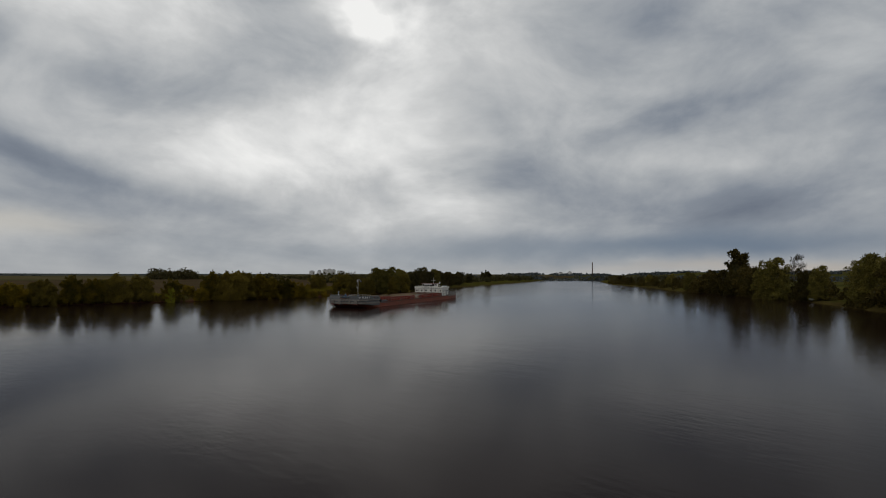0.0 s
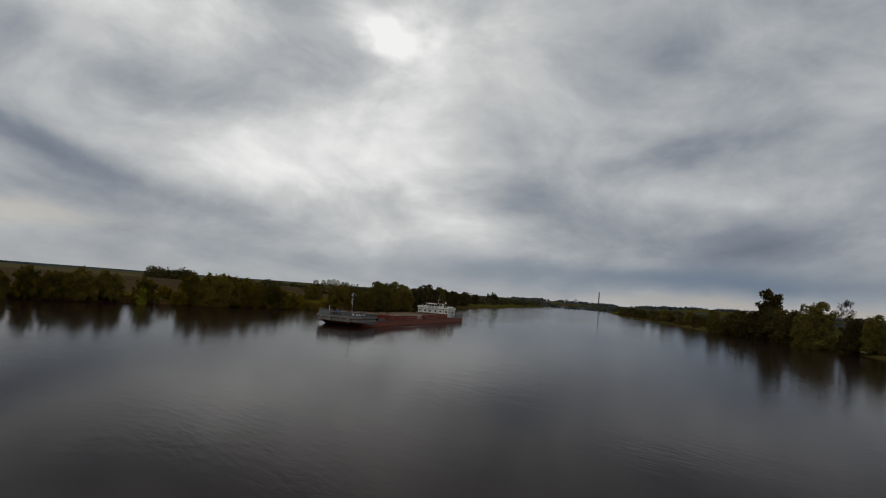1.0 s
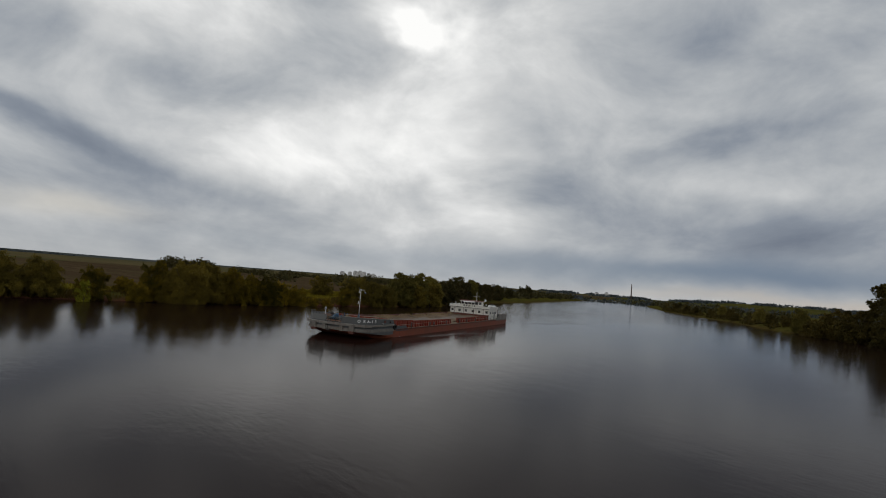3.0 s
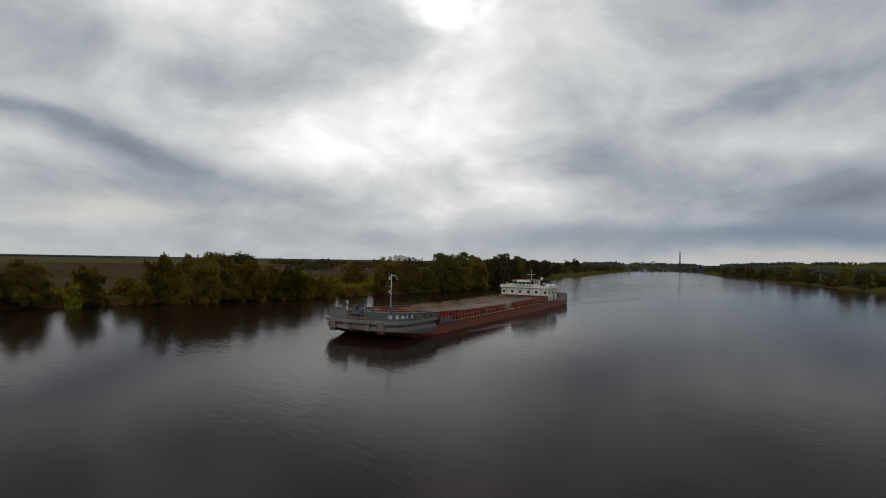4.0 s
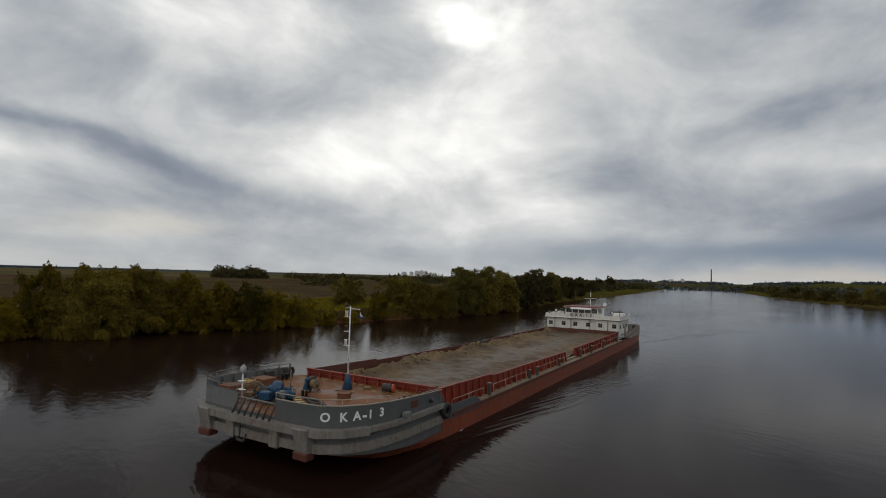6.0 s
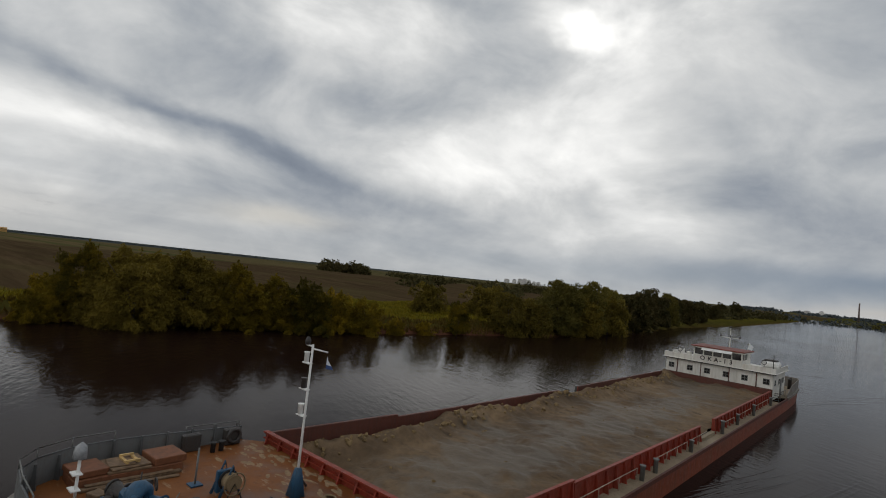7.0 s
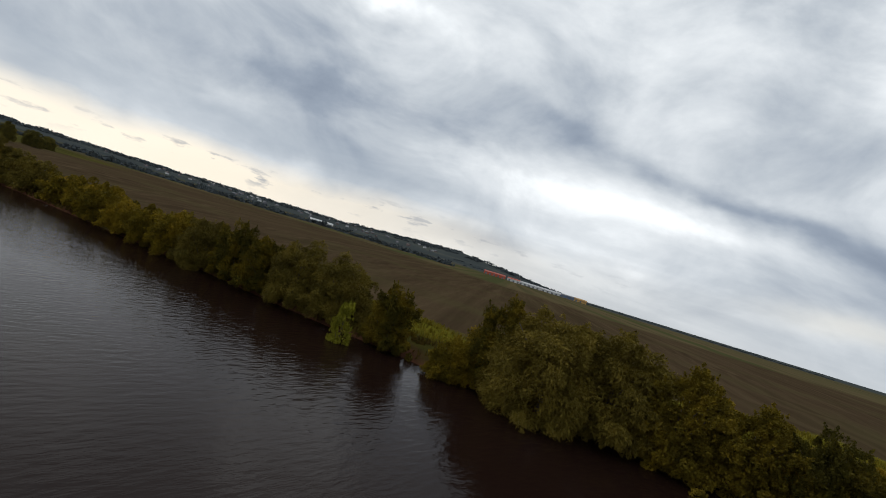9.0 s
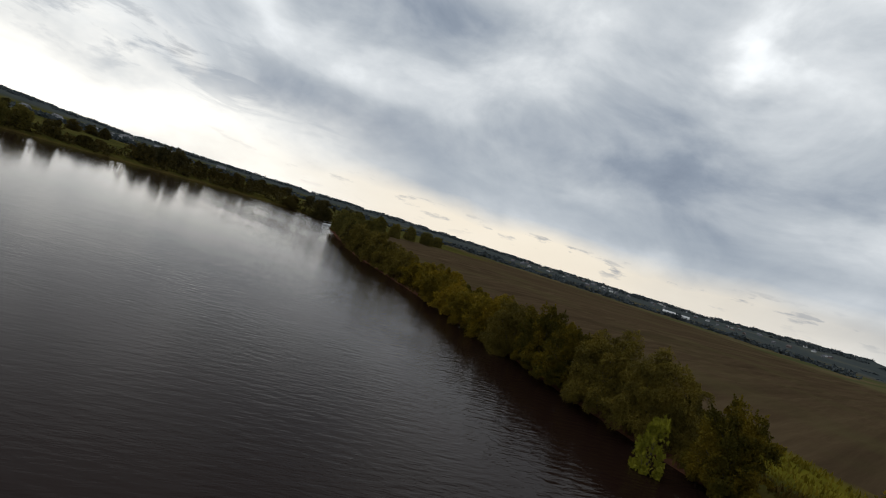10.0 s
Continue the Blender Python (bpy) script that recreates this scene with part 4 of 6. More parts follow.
# rough grass on the bank, tuft by tuft too many to count
def tufts(name, label, mat, count, y_range, wide, size, seed):
    """Tufts strewn between two distances from the water's edge."""
    rng = np.random.default_rng(seed)
    ty = rng.uniform(*y_range, count)
    tx = np.interp(ty, [-200, -112, -72, -48, -22, 5, 34, 64, 92, 130], [-149, -104, -90, -81, -71, -61, -53, -46, -42, -42]) - wide[0] - rng.random(count) * (wide[1] - wide[0])
    bare = (ty > -1.5) & (ty < 4.5) & (rng.random(count) < 0.93) & (np.abs(tx + 62.5) < 5)
    tx, ty = tx[~bare], ty[~bare]
    tz, _ = land_height(np.c_[tx, ty])
    at = np.c_[tx, ty, tz + size * 0.25]
    return tagged(new(name, leaf_mesh(name, at, np.tile([0.0, 0.0, 1.6], (len(at), 1)), size, -0.6, mat, rng, 0.45)), label, "grass", kind="stuff")


tufts("bank_reeds", "brown-olive weeds and reeds on the slope at the water", REEDS, 15000, (-150, 130), (0.2, 7.5), 0.85, 78)
tufts("bank_grass", "tall yellow-green grass on top of the bank", GRASS, 16000, (-150, 100), (6.5, 17.0), 0.7, 79)
tufts("meadow_grass", "bright yellow-green meadow grass between bank and field", GRASS, 12000, (38, 112), (10.0, 38.0), 0.6, 80)


# ---- the barge: bow towards -y, its mast foot at x = 0, y = 0 ----
DECK_Z, SIDE_Z, BEAM = 2.85, 1.75, 6.1
barge = empty("cargo_barge", (0, 0, 0), "long grey and rust-red river barge loaded with sand, under way", "barge")

# hull: y, half breadth at the rail, half breadth below, depth of the bottom
HULL = [(-6.9, 4.2, 2.6, 1.75), (-6.3, 5.0, 3.6, 1.25), (-5.2, 5.6, 4.4, 0.95), (-3.8, 5.95, 4.9, 0.62), (-2.0, 6.08, 5.3, 0.30), (-0.6, 6.1, 5.55, -0.05), (1.5, 6.1, 5.85, -0.5),
        (4.0, 6.1, 6.05, -1.0), (12, 6.1, 6.08, -1.2), (22, 6.1, 6.08, -1.2), (34, 6.1, 6.08, -1.2), (46, 6.1, 6.08, -1.2), (58, 6.1, 6.08, -1.2), (64, 6.0, 5.9, -0.9), (68, 5.75, 5.5, -0.2), (69.2, 5.55, 5.2, 0.15)]
bm = bmesh.new()
rings = []
for y, w, wb, zb in HULL:
    z1 = zb + 0.45 * (SIDE_Z - zb)
    w1 = wb + 0.75 * (w - wb)
    rings.append([bm.verts.new(p) for p in ((-w, y, SIDE_Z), (-w1, y, z1), (-wb, y, zb), (0, y, zb - 0.05), (wb, y, zb), (w1, y, z1), (w, y, SIDE_Z))])
for a, b in zip(rings, rings[1:]):
    for k in range(6):
        bm.faces.new((a[k], b[k], b[k + 1], a[k + 1]))
for ring in (rings[0], rings[-1][::-1]):
    bm.faces.new(ring)
hull = part("hull", bm, RED_HULL, barge, "rust-red hull plating streaked with dirt")

# outline of the bow at the rail, from starboard aft round to port aft
HALF = [(6.1, 1.2), (6.1, -0.6), (6.08, -2.2), (5.98, -3.8), (5.65, -5.2), (5.0, -6.3), (4.2, -6.9), (3.0, -7.05), (1.4, -7.1)]
PORT_BOW = HALF
STAR_BOW = [(-x, y) for x, y in HALF]
ROUND_BOW = STAR_BOW + HALF[::-1]


def out_by(line, d):
    made = []
    for n, p in enumerate(line):
        a, b = Vector(line[max(n - 1, 0)]), Vector(line[min(n + 1, len(line) - 1)])
        w = (b - a).normalized()
        made.append(tuple(Vector(p) + Vector((w.y, -w.x)) * d))
    return made


def sheer(x, y):
    return 3.4 + 0.32 * min(1.0, max(0.0, (1.0 - y) / 7.0))


part("bow_plating", wall_along(ROUND_BOW, lambda x, y: 1.0 + 0.5 * max(0.0, -y - 2) / 5, DECK_Z, 0.06), GREY, barge, "grey upper bow plating with rust stains")
part("bow_belt", wall_along(out_by(ROUND_BOW, 0.10), 1.55, 2.0, 0.16), PALE_GREY, barge, "pale grey worn lower rubbing belt")
part("rubbing_strake", wall_along(out_by(ROUND_BOW, 0.16), 2.42, 2.66, 0.3), PALE_GREY, barge, "pale grey rubbing strake round the bow")
part("push_ledge", wall_along(out_by(ROUND_BOW[4:-4], 0.20), 2.34, 2.70, 0.52), PALE_GREY, barge, "wide pale grey ledge across the blunt bow")
bow_deck = bmesh.new()
bow_deck.faces.new([bow_deck.verts.new((x, y, DECK_Z)) for x, y in ROUND_BOW + [(5.25, 2.0), (-5.25, 2.0)]][::-1])
slab(bow_deck, -0.05)
part("fore_deck", bow_deck, DECK, barge, "ochre-red fore deck with wet patches and spilt sand")
bulwark_star = part("bulwark", wall_along(STAR_BOW, DECK_Z - 0.1, sheer, 0.05), PALE_PLATE, barge, "pale grey bow bulwark with stiffeners")
bulwark_port = part("bulwark", wall_along([(6.1, 0.9)] + PORT_BOW[1:], DECK_Z - 0.1, sheer, 0.05), GREY, barge, "grey bow bulwark with the white ship's name")
for s in (1, -1):
    bm = bmesh.new()
    f = bm.faces.new([bm.verts.new(p) for p in ((s * 6.1, 0.9, 1.9), (s * 6.1, 0.9, 3.4), (s * 6.1, 1.9, 2.0), (s * 6.1, 2.2, 1.9))])
    slab(bm, 0.05)
    part("bulwark_end", bm, GREY, barge)
for s in (1, -1):
    part("low_bulwark", wall_along([(s * 6.1, 2.3), (s * 6.1, 3.2), (s * 6.1, 5.6), (s * 6.1, 6.6)], SIDE_Z - 0.3, lambda x, y: 2.30 if y < 5.7 else 1.78, 0.05), GREY, barge)

# stiffeners and cap rail inside the bulwark
rib = mesh_of("rib", [(-0.03, -0.09, 0), (0.03, -0.09, 0), (0.03, 0.09, 0), (-0.03, 0.09, 0), (-0.03, -0.03, 0.82), (0.03, -0.03, 0.82), (0.03, 0.04, 0.82), (-0.03, 0.04, 0.82)],
              [(0, 1, 2, 3), (4, 7, 6, 5), (0, 4, 5, 1), (1, 5, 6, 2), (2, 6, 7, 3), (3, 7, 4, 0)], GREY)


def walk_line(line, step, start=0.0):
    """Points every step metres along a line, with the heading there."""
    left = start
    for a, b in zip(line, line[1:]):
        a, b = Vector(a), Vector(b)
        far = (b - a).length
        while left < far:
            yield a + (b - a) * left / far, math.degrees(math.atan2(b.y - a.y, b.x - a.x))
            left += step
        left -= far


for line, inward in ((STAR_BOW, -0.13), (PORT_BOW, 0.13)):
    for p, turn in walk_line(out_by(line, inward), 0.95, 0.3):
        ob = part("rib", rib, GREY, barge)
        ob.matrix_basis = pose(p.x, p.y, DECK_Z, 0, 0, turn)
for line in (STAR_BOW, PORT_BOW):
    part("cap_rail", tube([(x, y, sheer(x, y) + 0.02) for x, y in line], 0.035, 6), CREAM_RAIL if line is PORT_BOW else GREY, barge)


def guard_rail(points, height, parent, mat, step=1.3, name="guard_rail", low=True):
    bm = tube([(x, y, z + height) for x, y, z in points], 0.022, 5)
    for a, b in zip(points, points[1:]):
        a, b = Vector(a), Vector(b)
        n = max(1, round((b - a).length / step))
        for k in range(n):
            p = a + (b - a) * k / n
            add_tube(bm, [p, p + Vector((0, 0, height))], 0.02, 5)
    p = Vector(points[-1])
    add_tube(bm, [p, p + Vector((0, 0, height))], 0.02, 5)
    return part(name, bm, mat, parent)


guard_rail([(x, y, sheer(x, y)) for x, y in PORT_BOW[3:]], 0.32, barge, CREAM_RAIL)
guard_rail([(6.1, 0.75, 3.4), (6.1, -0.9, 3.45)], 0.14, barge, CREAM_RAIL)
guard_rail([(x, y, sheer(x, y)) for x, y in STAR_BOW[3:7]], 0.34, barge, GREY_STEEL)
guard_rail([(x, y, sheer(x, y)) for x, y in STAR_BOW[6:]], 0.30, barge, GREY_STEEL)
guard_rail([(-6.1, 1.1, 3.4), (-6.1, -1.2, 3.45)], 0.26, barge, GREY_STEEL)

# push knees under the ledge, the opening between them and the anchor
for s in (-1, 1):
    knee = bmesh.new()
    add_box(knee, (s * 3.5 - 0.42, -7.62, 1.45), (s * 3.5 + 0.42, -7.0, 2.72), 0.05)
    for v in knee.verts:
        if v.co.z < 1.6:
            v.co.y += 0.25
    part("push_knee", knee, PALE_GREY, barge, "pale grey push knee with a rusty foot")
    foot = box((s * 3.5 - 0.45, -7.5, 1.22), (s * 3.5 + 0.45, -6.9, 1.6), 0.05)
    part("knee_foot", foot, BROWN_RED, barge)
    inner = box((s * 1.6 - 0.3, -7.4, 1.45), (s * 1.6 + 0.3, -6.9, 2.4), 0.04)
    part("bow_bracket", inner, PALE_GREY, barge)
for k in range(7):
    x = -1.35 + 0.45 * k
    part("bow_strut", tube([(x, -7.45, 2.70), (x + 0.02, -7.05, 3.45)], 0.055, 6), DARK_STEEL, barge)
part("strut_rail", tube([(-1.5, -7.05, 3.46), (1.5, -7.05, 3.46)], 0.05, 6), GREY_STEEL, barge)
anchor = bmesh.new()
add_tube(anchor, [(-0.9, -7.35, 2.3), (-0.9, -7.2, 1.35)], 0.07, 6)
add_tube(anchor, [(-1.4, -7.3, 1.75), (-1.15, -7.2, 1.35), (-0.65, -7.2, 1.35), (-0.4, -7.3, 1.75)], [0.05, 0.1, 0.1, 0.05], 6)
part("anchor", anchor, DARK_STEEL, barge, "dark anchor hanging at the bow")

# name on the port bow
def lettering(text, size, mat, name, parent, m, extrude=0.012):
    curve = bpy.data.curves.new(name, "FONT")
    curve.body, curve.size, curve.extrude, curve.offset = text, size, extrude, 0.028 * size
    curve.align_x, curve.align_y = "CENTER", "CENTER"
    curve.materials.append(mat)
    ob = new(name, curve)
    ob.parent = parent
    ob.matrix_basis = m
    return ob


def on_bow(along):
    """Place and turn on the outer face of the port bow, metres forward of its aft end."""
    done = 0.0
    for a, b in zip(PORT_BOW, PORT_BOW[1:]):
        a, b = Vector(a), Vector(b)
        far = (b - a).length
        if done + far > along:
            w = (b - a).normalized()
            p = a + w * (along - done) + Vector((-w.y, w.x)) * 0.0
            outward = Vector((-w.y, w.x))
            outward = outward if outward.dot(Vector((1, -0.4))) > 0 else -outward
            return p + outward * 0.035, math.degrees(math.atan2(outward.y, outward.x)) + 90
        done += far


for letter, along in (("O", 8.5), ("K", 7.65), ("A", 6.97), ("-", 6.58), ("1", 6.27), ("3", 5.55)):
    p, turn = on_bow(along)
    lettering(letter, 0.58 if letter != "-" else 0.7, LETTER, "name_letter", bulwark_port, pose(p.x, p.y, 3.20 + (0.02 if letter == "-" else 0), 90, 0, turn))
part("mooring_box", box((6.08, -2.0, 2.95), (6.16, -1.4, 3.35), 0.02), BROWN_RED, barge)
part("fairlead", box((6.1, -2.9, 2.68), (6.42, -2.45, 2.95), 0.04), GREY_STEEL, barge)
part("fairlead", tube([(6.2, -0.15, 3.0), (6.35, -0.15, 3.15)], 0.12, 8), DARK_STEEL, barge)


def ring(mid, axis, big, small, sides=18, across=8):
    bm = bmesh.new()
    axis = Vector(axis).normalized()
    one = axis.orthogonal().normalized()
    two = axis.cross(one)
    rows = []
    for k in range(sides):
        a = 2 * math.pi * k / sides
        r = math.cos(a) * one + math.sin(a) * two
        rows.append([bm.verts.new(Vector(mid) + r * (big + small * math.cos(b)) + axis * small * 1.3 * math.sin(b)) for b in (2 * math.pi * j / across for j in range(across))])
    for k in range(sides):
        a, b = rows[k], rows[(k + 1) % sides]
        for j in range(across):
            bm.faces.new((a[j], a[(j + 1) % across], b[(j + 1) % across], b[j])).smooth = True
    return bm


tyre = tagged(new("tyre_fender"), "black rubber tyre hung as a fender on the barge's side", "tyre")
part("tyre", ring((6.34, 1.35, 2.22), (1, 0, 0), 0.34, 0.15), RUBBER, tyre)
part("rope", tube([(6.3, 1.35, 2.5), (6.2, 1.3, 2.95), (6.12, 1.1, 3.2)], 0.02, 5), ROPE, tyre)

# hold: coamings with their ribs, side decks, sand
def coaming(x, y0, y1, top0, top1, mat, inner=0.05):
    return part("coaming", wall_along([(x, y0 + (y1 - y0) * k / 6) for k in range(7)], SIDE_Z - 0.1, lambda a, b: top0 + (top1 - top0) * (b - y0) / (y1 - y0), 0.06), mat, barge)


brace = mesh_of("brace", [(0, -0.04, 0), (0.24, -0.04, 0), (0.08, -0.04, 1.0), (0, -0.04, 1.0), (0, 0.04, 0), (0.24, 0.04, 0), (0.08, 0.04, 1.0), (0, 0.04, 1.0)],
                [(3, 2, 1, 0), (4, 5, 6, 7), (0, 1, 5, 4), (1, 2, 6, 5), (2, 3, 7, 6), (3, 0, 4, 7)], RED)
for s in (1, -1):
    mat = RED if s > 0 else BROWN_RED
    for y0, y1, a, b in ((1.95, 9.9, 3.22, 3.05), (9.9, 28.0, 2.92, 2.75), (31.3, 52.4, 2.78, 2.86)):
        coaming(s * 5.25, y0, y1, a, b, mat)
        part("coaming_flange", wall_along([(s * 5.31, y0 + (y1 - y0) * k / 6) for k in range(7)], lambda x, y: a + (b - a) * (y - y0) / (y1 - y0) - 0.07, lambda x, y: a + (b - a) * (y - y0) / (y1 - y0) + 0.012, 0.16), mat, barge)
        n = round((y1 - y0) / 1.05)
        for k in range(n + 1):
            y = y0 + 0.1 + (y1 - y0 - 0.2) * k / n
            ob = part("brace", brace, RED, barge)
            height = a + (b - a) * (y - y0) / (y1 - y0) - SIDE_Z - 0.08
            ob.matrix_basis = Matrix.LocRotScale((s * 5.285, y, SIDE_Z), Euler((0, 0, 0 if s > 0 else math.pi)), (1, 1, height))
part("front_coaming", wall_along([(-5.25, 1.95), (0, 1.95), (5.25, 1.95)], DECK_Z, 3.34, 0.06), RED, barge, "bright red coaming plate across the fore deck")
part("coaming_flange", wall_along([(-5.25, 1.88), (0, 1.88), (5.25, 1.88)], 3.30, 3.36, 0.22), RED, barge)
part("coaming_flange", wall_along([(-5.25, 1.86), (0, 1.86), (5.25, 1.86)], 3.06, 3.10, 0.12), RED, barge)
for k in range(11):
    ob = part("brace", brace, RED, barge)
    ob.matrix_basis = Matrix.LocRotScale((-5.0 + k, 1.92, DECK_Z), Euler((0, 0, -math.pi / 2)), (0.8, 1, 0.45))
part("aft_coaming", wall_along([(-5.25, 52.4), (0, 52.4), (5.25, 52.4)], SIDE_Z, 2.95, 0.08), BROWN_RED, barge, "brown-red plate in front of the deckhouse")
for s in (1, -1):
    bm = box((min(s * 5.2, s * 6.1), 1.2, SIDE_Z - 0.06), (max(s * 5.2, s * 6.1), 53.4, SIDE_Z), 0.0)
    part("side_deck", bm, SIDE_DECK, barge, "narrow dirty side deck strewn with sand")
    part("deck_edge", wall_along([(s * 6.14, 2.5), (s * 6.14, 30), (s * 6.14, 58)], SIDE_Z - 0.16, SIDE_Z + 0.05, 0.12), BROWN_RED, barge)
part("sill_plate", box((5.2, 28.0, SIDE_Z), (5.5, 31.3, 1.95), 0.02), SIDE_DECK, barge)
part("sill_plate", box((-5.5, 28.0, SIDE_Z), (-5.2, 31.3, 1.95), 0.02), SIDE_DECK, barge)

bollard = bmesh.new()
add_tube(bollard, [(0, 0, 0), (0, 0, 0.74), (0, 0, 0.77), (0, 0, 0.84)], [0.12, 0.12, 0.16, 0.16], 10)
bollard_mesh = bpy.data.meshes.new("bollard")
bollard.to_mesh(bollard_mesh)
bollard.free()
bollard_mesh.materials.append(GREY_STEEL)
for s in (1, -1):
    for y in (8.6, 16.5, 18.4, 24.6, 32.0, 36.6, 42.5, 50.2):
        ob = part("bollard", bollard_mesh, GREY_STEEL, barge)
        ob.matrix_basis = Matrix.LocRotScale((s * 5.78, y, SIDE_Z), Euler((0, 0, 0)), (1, 1, 1.0 + 0.12 * math.sin(y * 3)))
    for y0, y1 in ((3.4, 8.0), (9.6, 16.2), (18.8, 24.3), (25.0, 28.6), (32.4, 36.2), (37.6, 42.2), (43.0, 51.5)):
        guard_rail([(s * 5.62, y0, SIDE_Z), (s * 5.62, y1, SIDE_Z)], 0.62, barge, CREAM_RAIL, 1.9, "hand_rail")
for y, x in ((29.4, -5.3),):
    part("gap_post", box((x - 0.12, y - 0.12, SIDE_Z), (x + 0.12, y + 0.12, 2.75), 0.02), DARK_STEEL, barge)

sx, sy = np.linspace(-5.2, 5.2, 60), np.linspace(2.0, 52.35, 260)
heap = []
for y in sy:
    for x in sx:
        v = Vector((x, y, 0))
        z = 2.25 + 0.15 * noise.noise(v * 0.35) + 0.12 * noise.noise(Vector((x * 0.7, y * 1.3, 1.7))) + 0.05 * noise.noise(v * 2.7)
        z -= 0.30 * max(0.0, noise.noise(Vector((x * 0.45, y * 0.6, 9.1))) - 0.25)
        ridge = max(0.0, 1 - abs(x + 4.4 + 0.5 * math.sin(y * 0.5)) / 1.1)
        z += ridge * (0.46 + 0.35 * noise.noise(Vector((0, y * 0.45, 3)))) * (1.0 + 0.5 * noise.noise(v * 2.2))
        z -= 0.35 * max(0.0, 1 - (y - 2.0) / 3.0) + 0.25 * math.exp(-((x + 2.5) ** 2 + (y - 5) ** 2) / 5)
        z += 0.5 * max(0.0, (y - 49.5) / 3.0) * (0.5 + 0.5 * noise.noise(v * 0.8))
        z += 0.12 * max(0.0, noise.noise(v * 0.9 + Vector((4, 1, 2))) - 0.1) - 0.25 * max(0.0, x - 4.6)
        heap.append((x, y, z))
sand_faces = [(j * 60 + i, j * 60 + i + 1, (j + 1) * 60 + i + 1, (j + 1) * 60 + i) for j in range(259) for i in range(59)]
sand = tagged(new("sand_load", mesh_of("sand_load", heap, sand_faces, SAND, True)), "wet brown sand heaped in the open hold of the barge", "sand")
lump_rng = np.random.default_rng(41)
clods = bmesh.new()
for _ in range(420):
    y = lump_rng.uniform(2.6, 51.5)
    x = lump_rng.choice([-4.4, -4.6, -4.2, -4.0, -4.5, lump_rng.uniform(-5, 4.8)]) + lump_rng.normal(0, 0.35) + 0.4 * math.sin(y * 0.5) * -1
    if abs(x) > 5.0:
        continue
    i, j = int(np.clip((x + 5.2) / 10.4 * 59, 0, 59)), int(np.clip((y - 2) / 50.35 * 259, 0, 259))
    r = lump_rng.uniform(0.05, 0.17) * (1.0 if x < -3 else 0.55)
    made = bmesh.ops.create_icosphere(clods, subdivisions=1, radius=r, matrix=Matrix.Translation((x, y, heap[j * 60 + i][2])))
    for v in made["verts"]:
        v.co += Vector(lump_rng.normal(0, r * 0.2, 3))
clod_mesh = bpy.data.meshes.new("sand_clods")
clods.to_mesh(clod_mesh)
clods.free()
clod_mesh.materials.append(CLOD)
tagged(new("sand_clods", clod_mesh), "loose clods of sand lying on the load", "sand", kind="stuff")

# deckhouse
HY, HW, HTOP = 53.4, 5.35, 4.45
house = part("deckhouse", box((-HW, HY, SIDE_Z), (HW, 60.6, HTOP), 0.03), WHITE, barge, "white deckhouse with small square windows")
part("roof_deck", box((-HW - 0.3, HY - 0.28, HTOP), (HW + 0.3, 60.9, HTOP + 0.09), 0.02), WHITE, house)
part("roof_edge", box((-HW - 0.31, HY - 0.30, HTOP - 0.07), (HW + 0.31, HY - 0.22, HTOP + 0.02), 0.0), DARK_STEEL, house)
part("lower_band", box((-HW - 0.02, HY - 0.03, SIDE_Z), (HW + 0.02, HY, 2.92), 0.0), BROWN_RED, house, "brown-red band along the foot of the house")


def window(parent, mid, wide, high, face="front", cross=True):
    w = empty("window")
    w.parent = parent
    part("pane", box((-wide / 2, -0.012, -high / 2), (wide / 2, 0.0, high / 2)), GLASS, w)
    frame_bm = bmesh.new()
    t = 0.045
    for lo, hi in (((-wide / 2 - t, -0.04, -high / 2 - t), (wide / 2 + t, 0.0, -high / 2)), ((-wide / 2 - t, -0.04, high / 2), (wide / 2 + t, 0.0, high / 2 + t)),
                   ((-wide / 2 - t, -0.04, -high / 2), (-wide / 2, 0.0, high / 2)), ((wide / 2, -0.04, -high / 2), (wide / 2 + t, 0.0, high / 2))):
        add_box(frame_bm, lo, hi)
    if cross:
        add_box(frame_bm, (-0.02, -0.03, -high / 2), (0.02, -0.005, high / 2))
        add_box(frame_bm, (-wide / 2, -0.03, -0.02), (wide / 2, -0.005, 0.02))
    part("window_frame", frame_bm, GREY_STEEL, w)
    w.matrix_basis = pose(*mid, 0, 0, {"front": 0, "port": 90, "starboard": -90, "back": 180}[face])
    return w


for x in (-4.75, -2.75, -0.95, 0.95, 2.75, 4.75):
    window(house, (x, HY - 0.01, 3.62), 0.52, 0.50)
for x in (-4.1, -1.6, 1.25, 3.85):
    part("drain_pipe", tube([(x, HY - 0.07, 2.9), (x, HY - 0.07, HTOP)], 0.05, 6), BROWN_RED, house)
for s, face in ((1, "port"), (-1, "starboard")):
    for y in (54.6, 56.8, 59.2):
        window(house, (s * (HW + 0.01), y, 3.5), 0.5, 0.5, face)
    part("door", box((min(s * HW, s * (HW + 0.05)), 57.6, 1.85), (max(s * HW, s * (HW + 0.05)), 58.4, 3.75), 0.02), GREY_STEEL, house)
for line in ([(-HW - 0.2, 60.6), (-HW - 0.2, 57), (-HW - 0.2, HY - 0.2), (-2.5, HY - 0.2)], [(2.5, HY - 0.2), (HW + 0.2, HY - 0.2), (HW + 0.2, 57), (HW + 0.2, 60.6)]):
    part("parapet", wall_along(line, HTOP + 0.09, HTOP + 0.62, 0.05), WHITE, house, "white plate parapet round the upper deck")

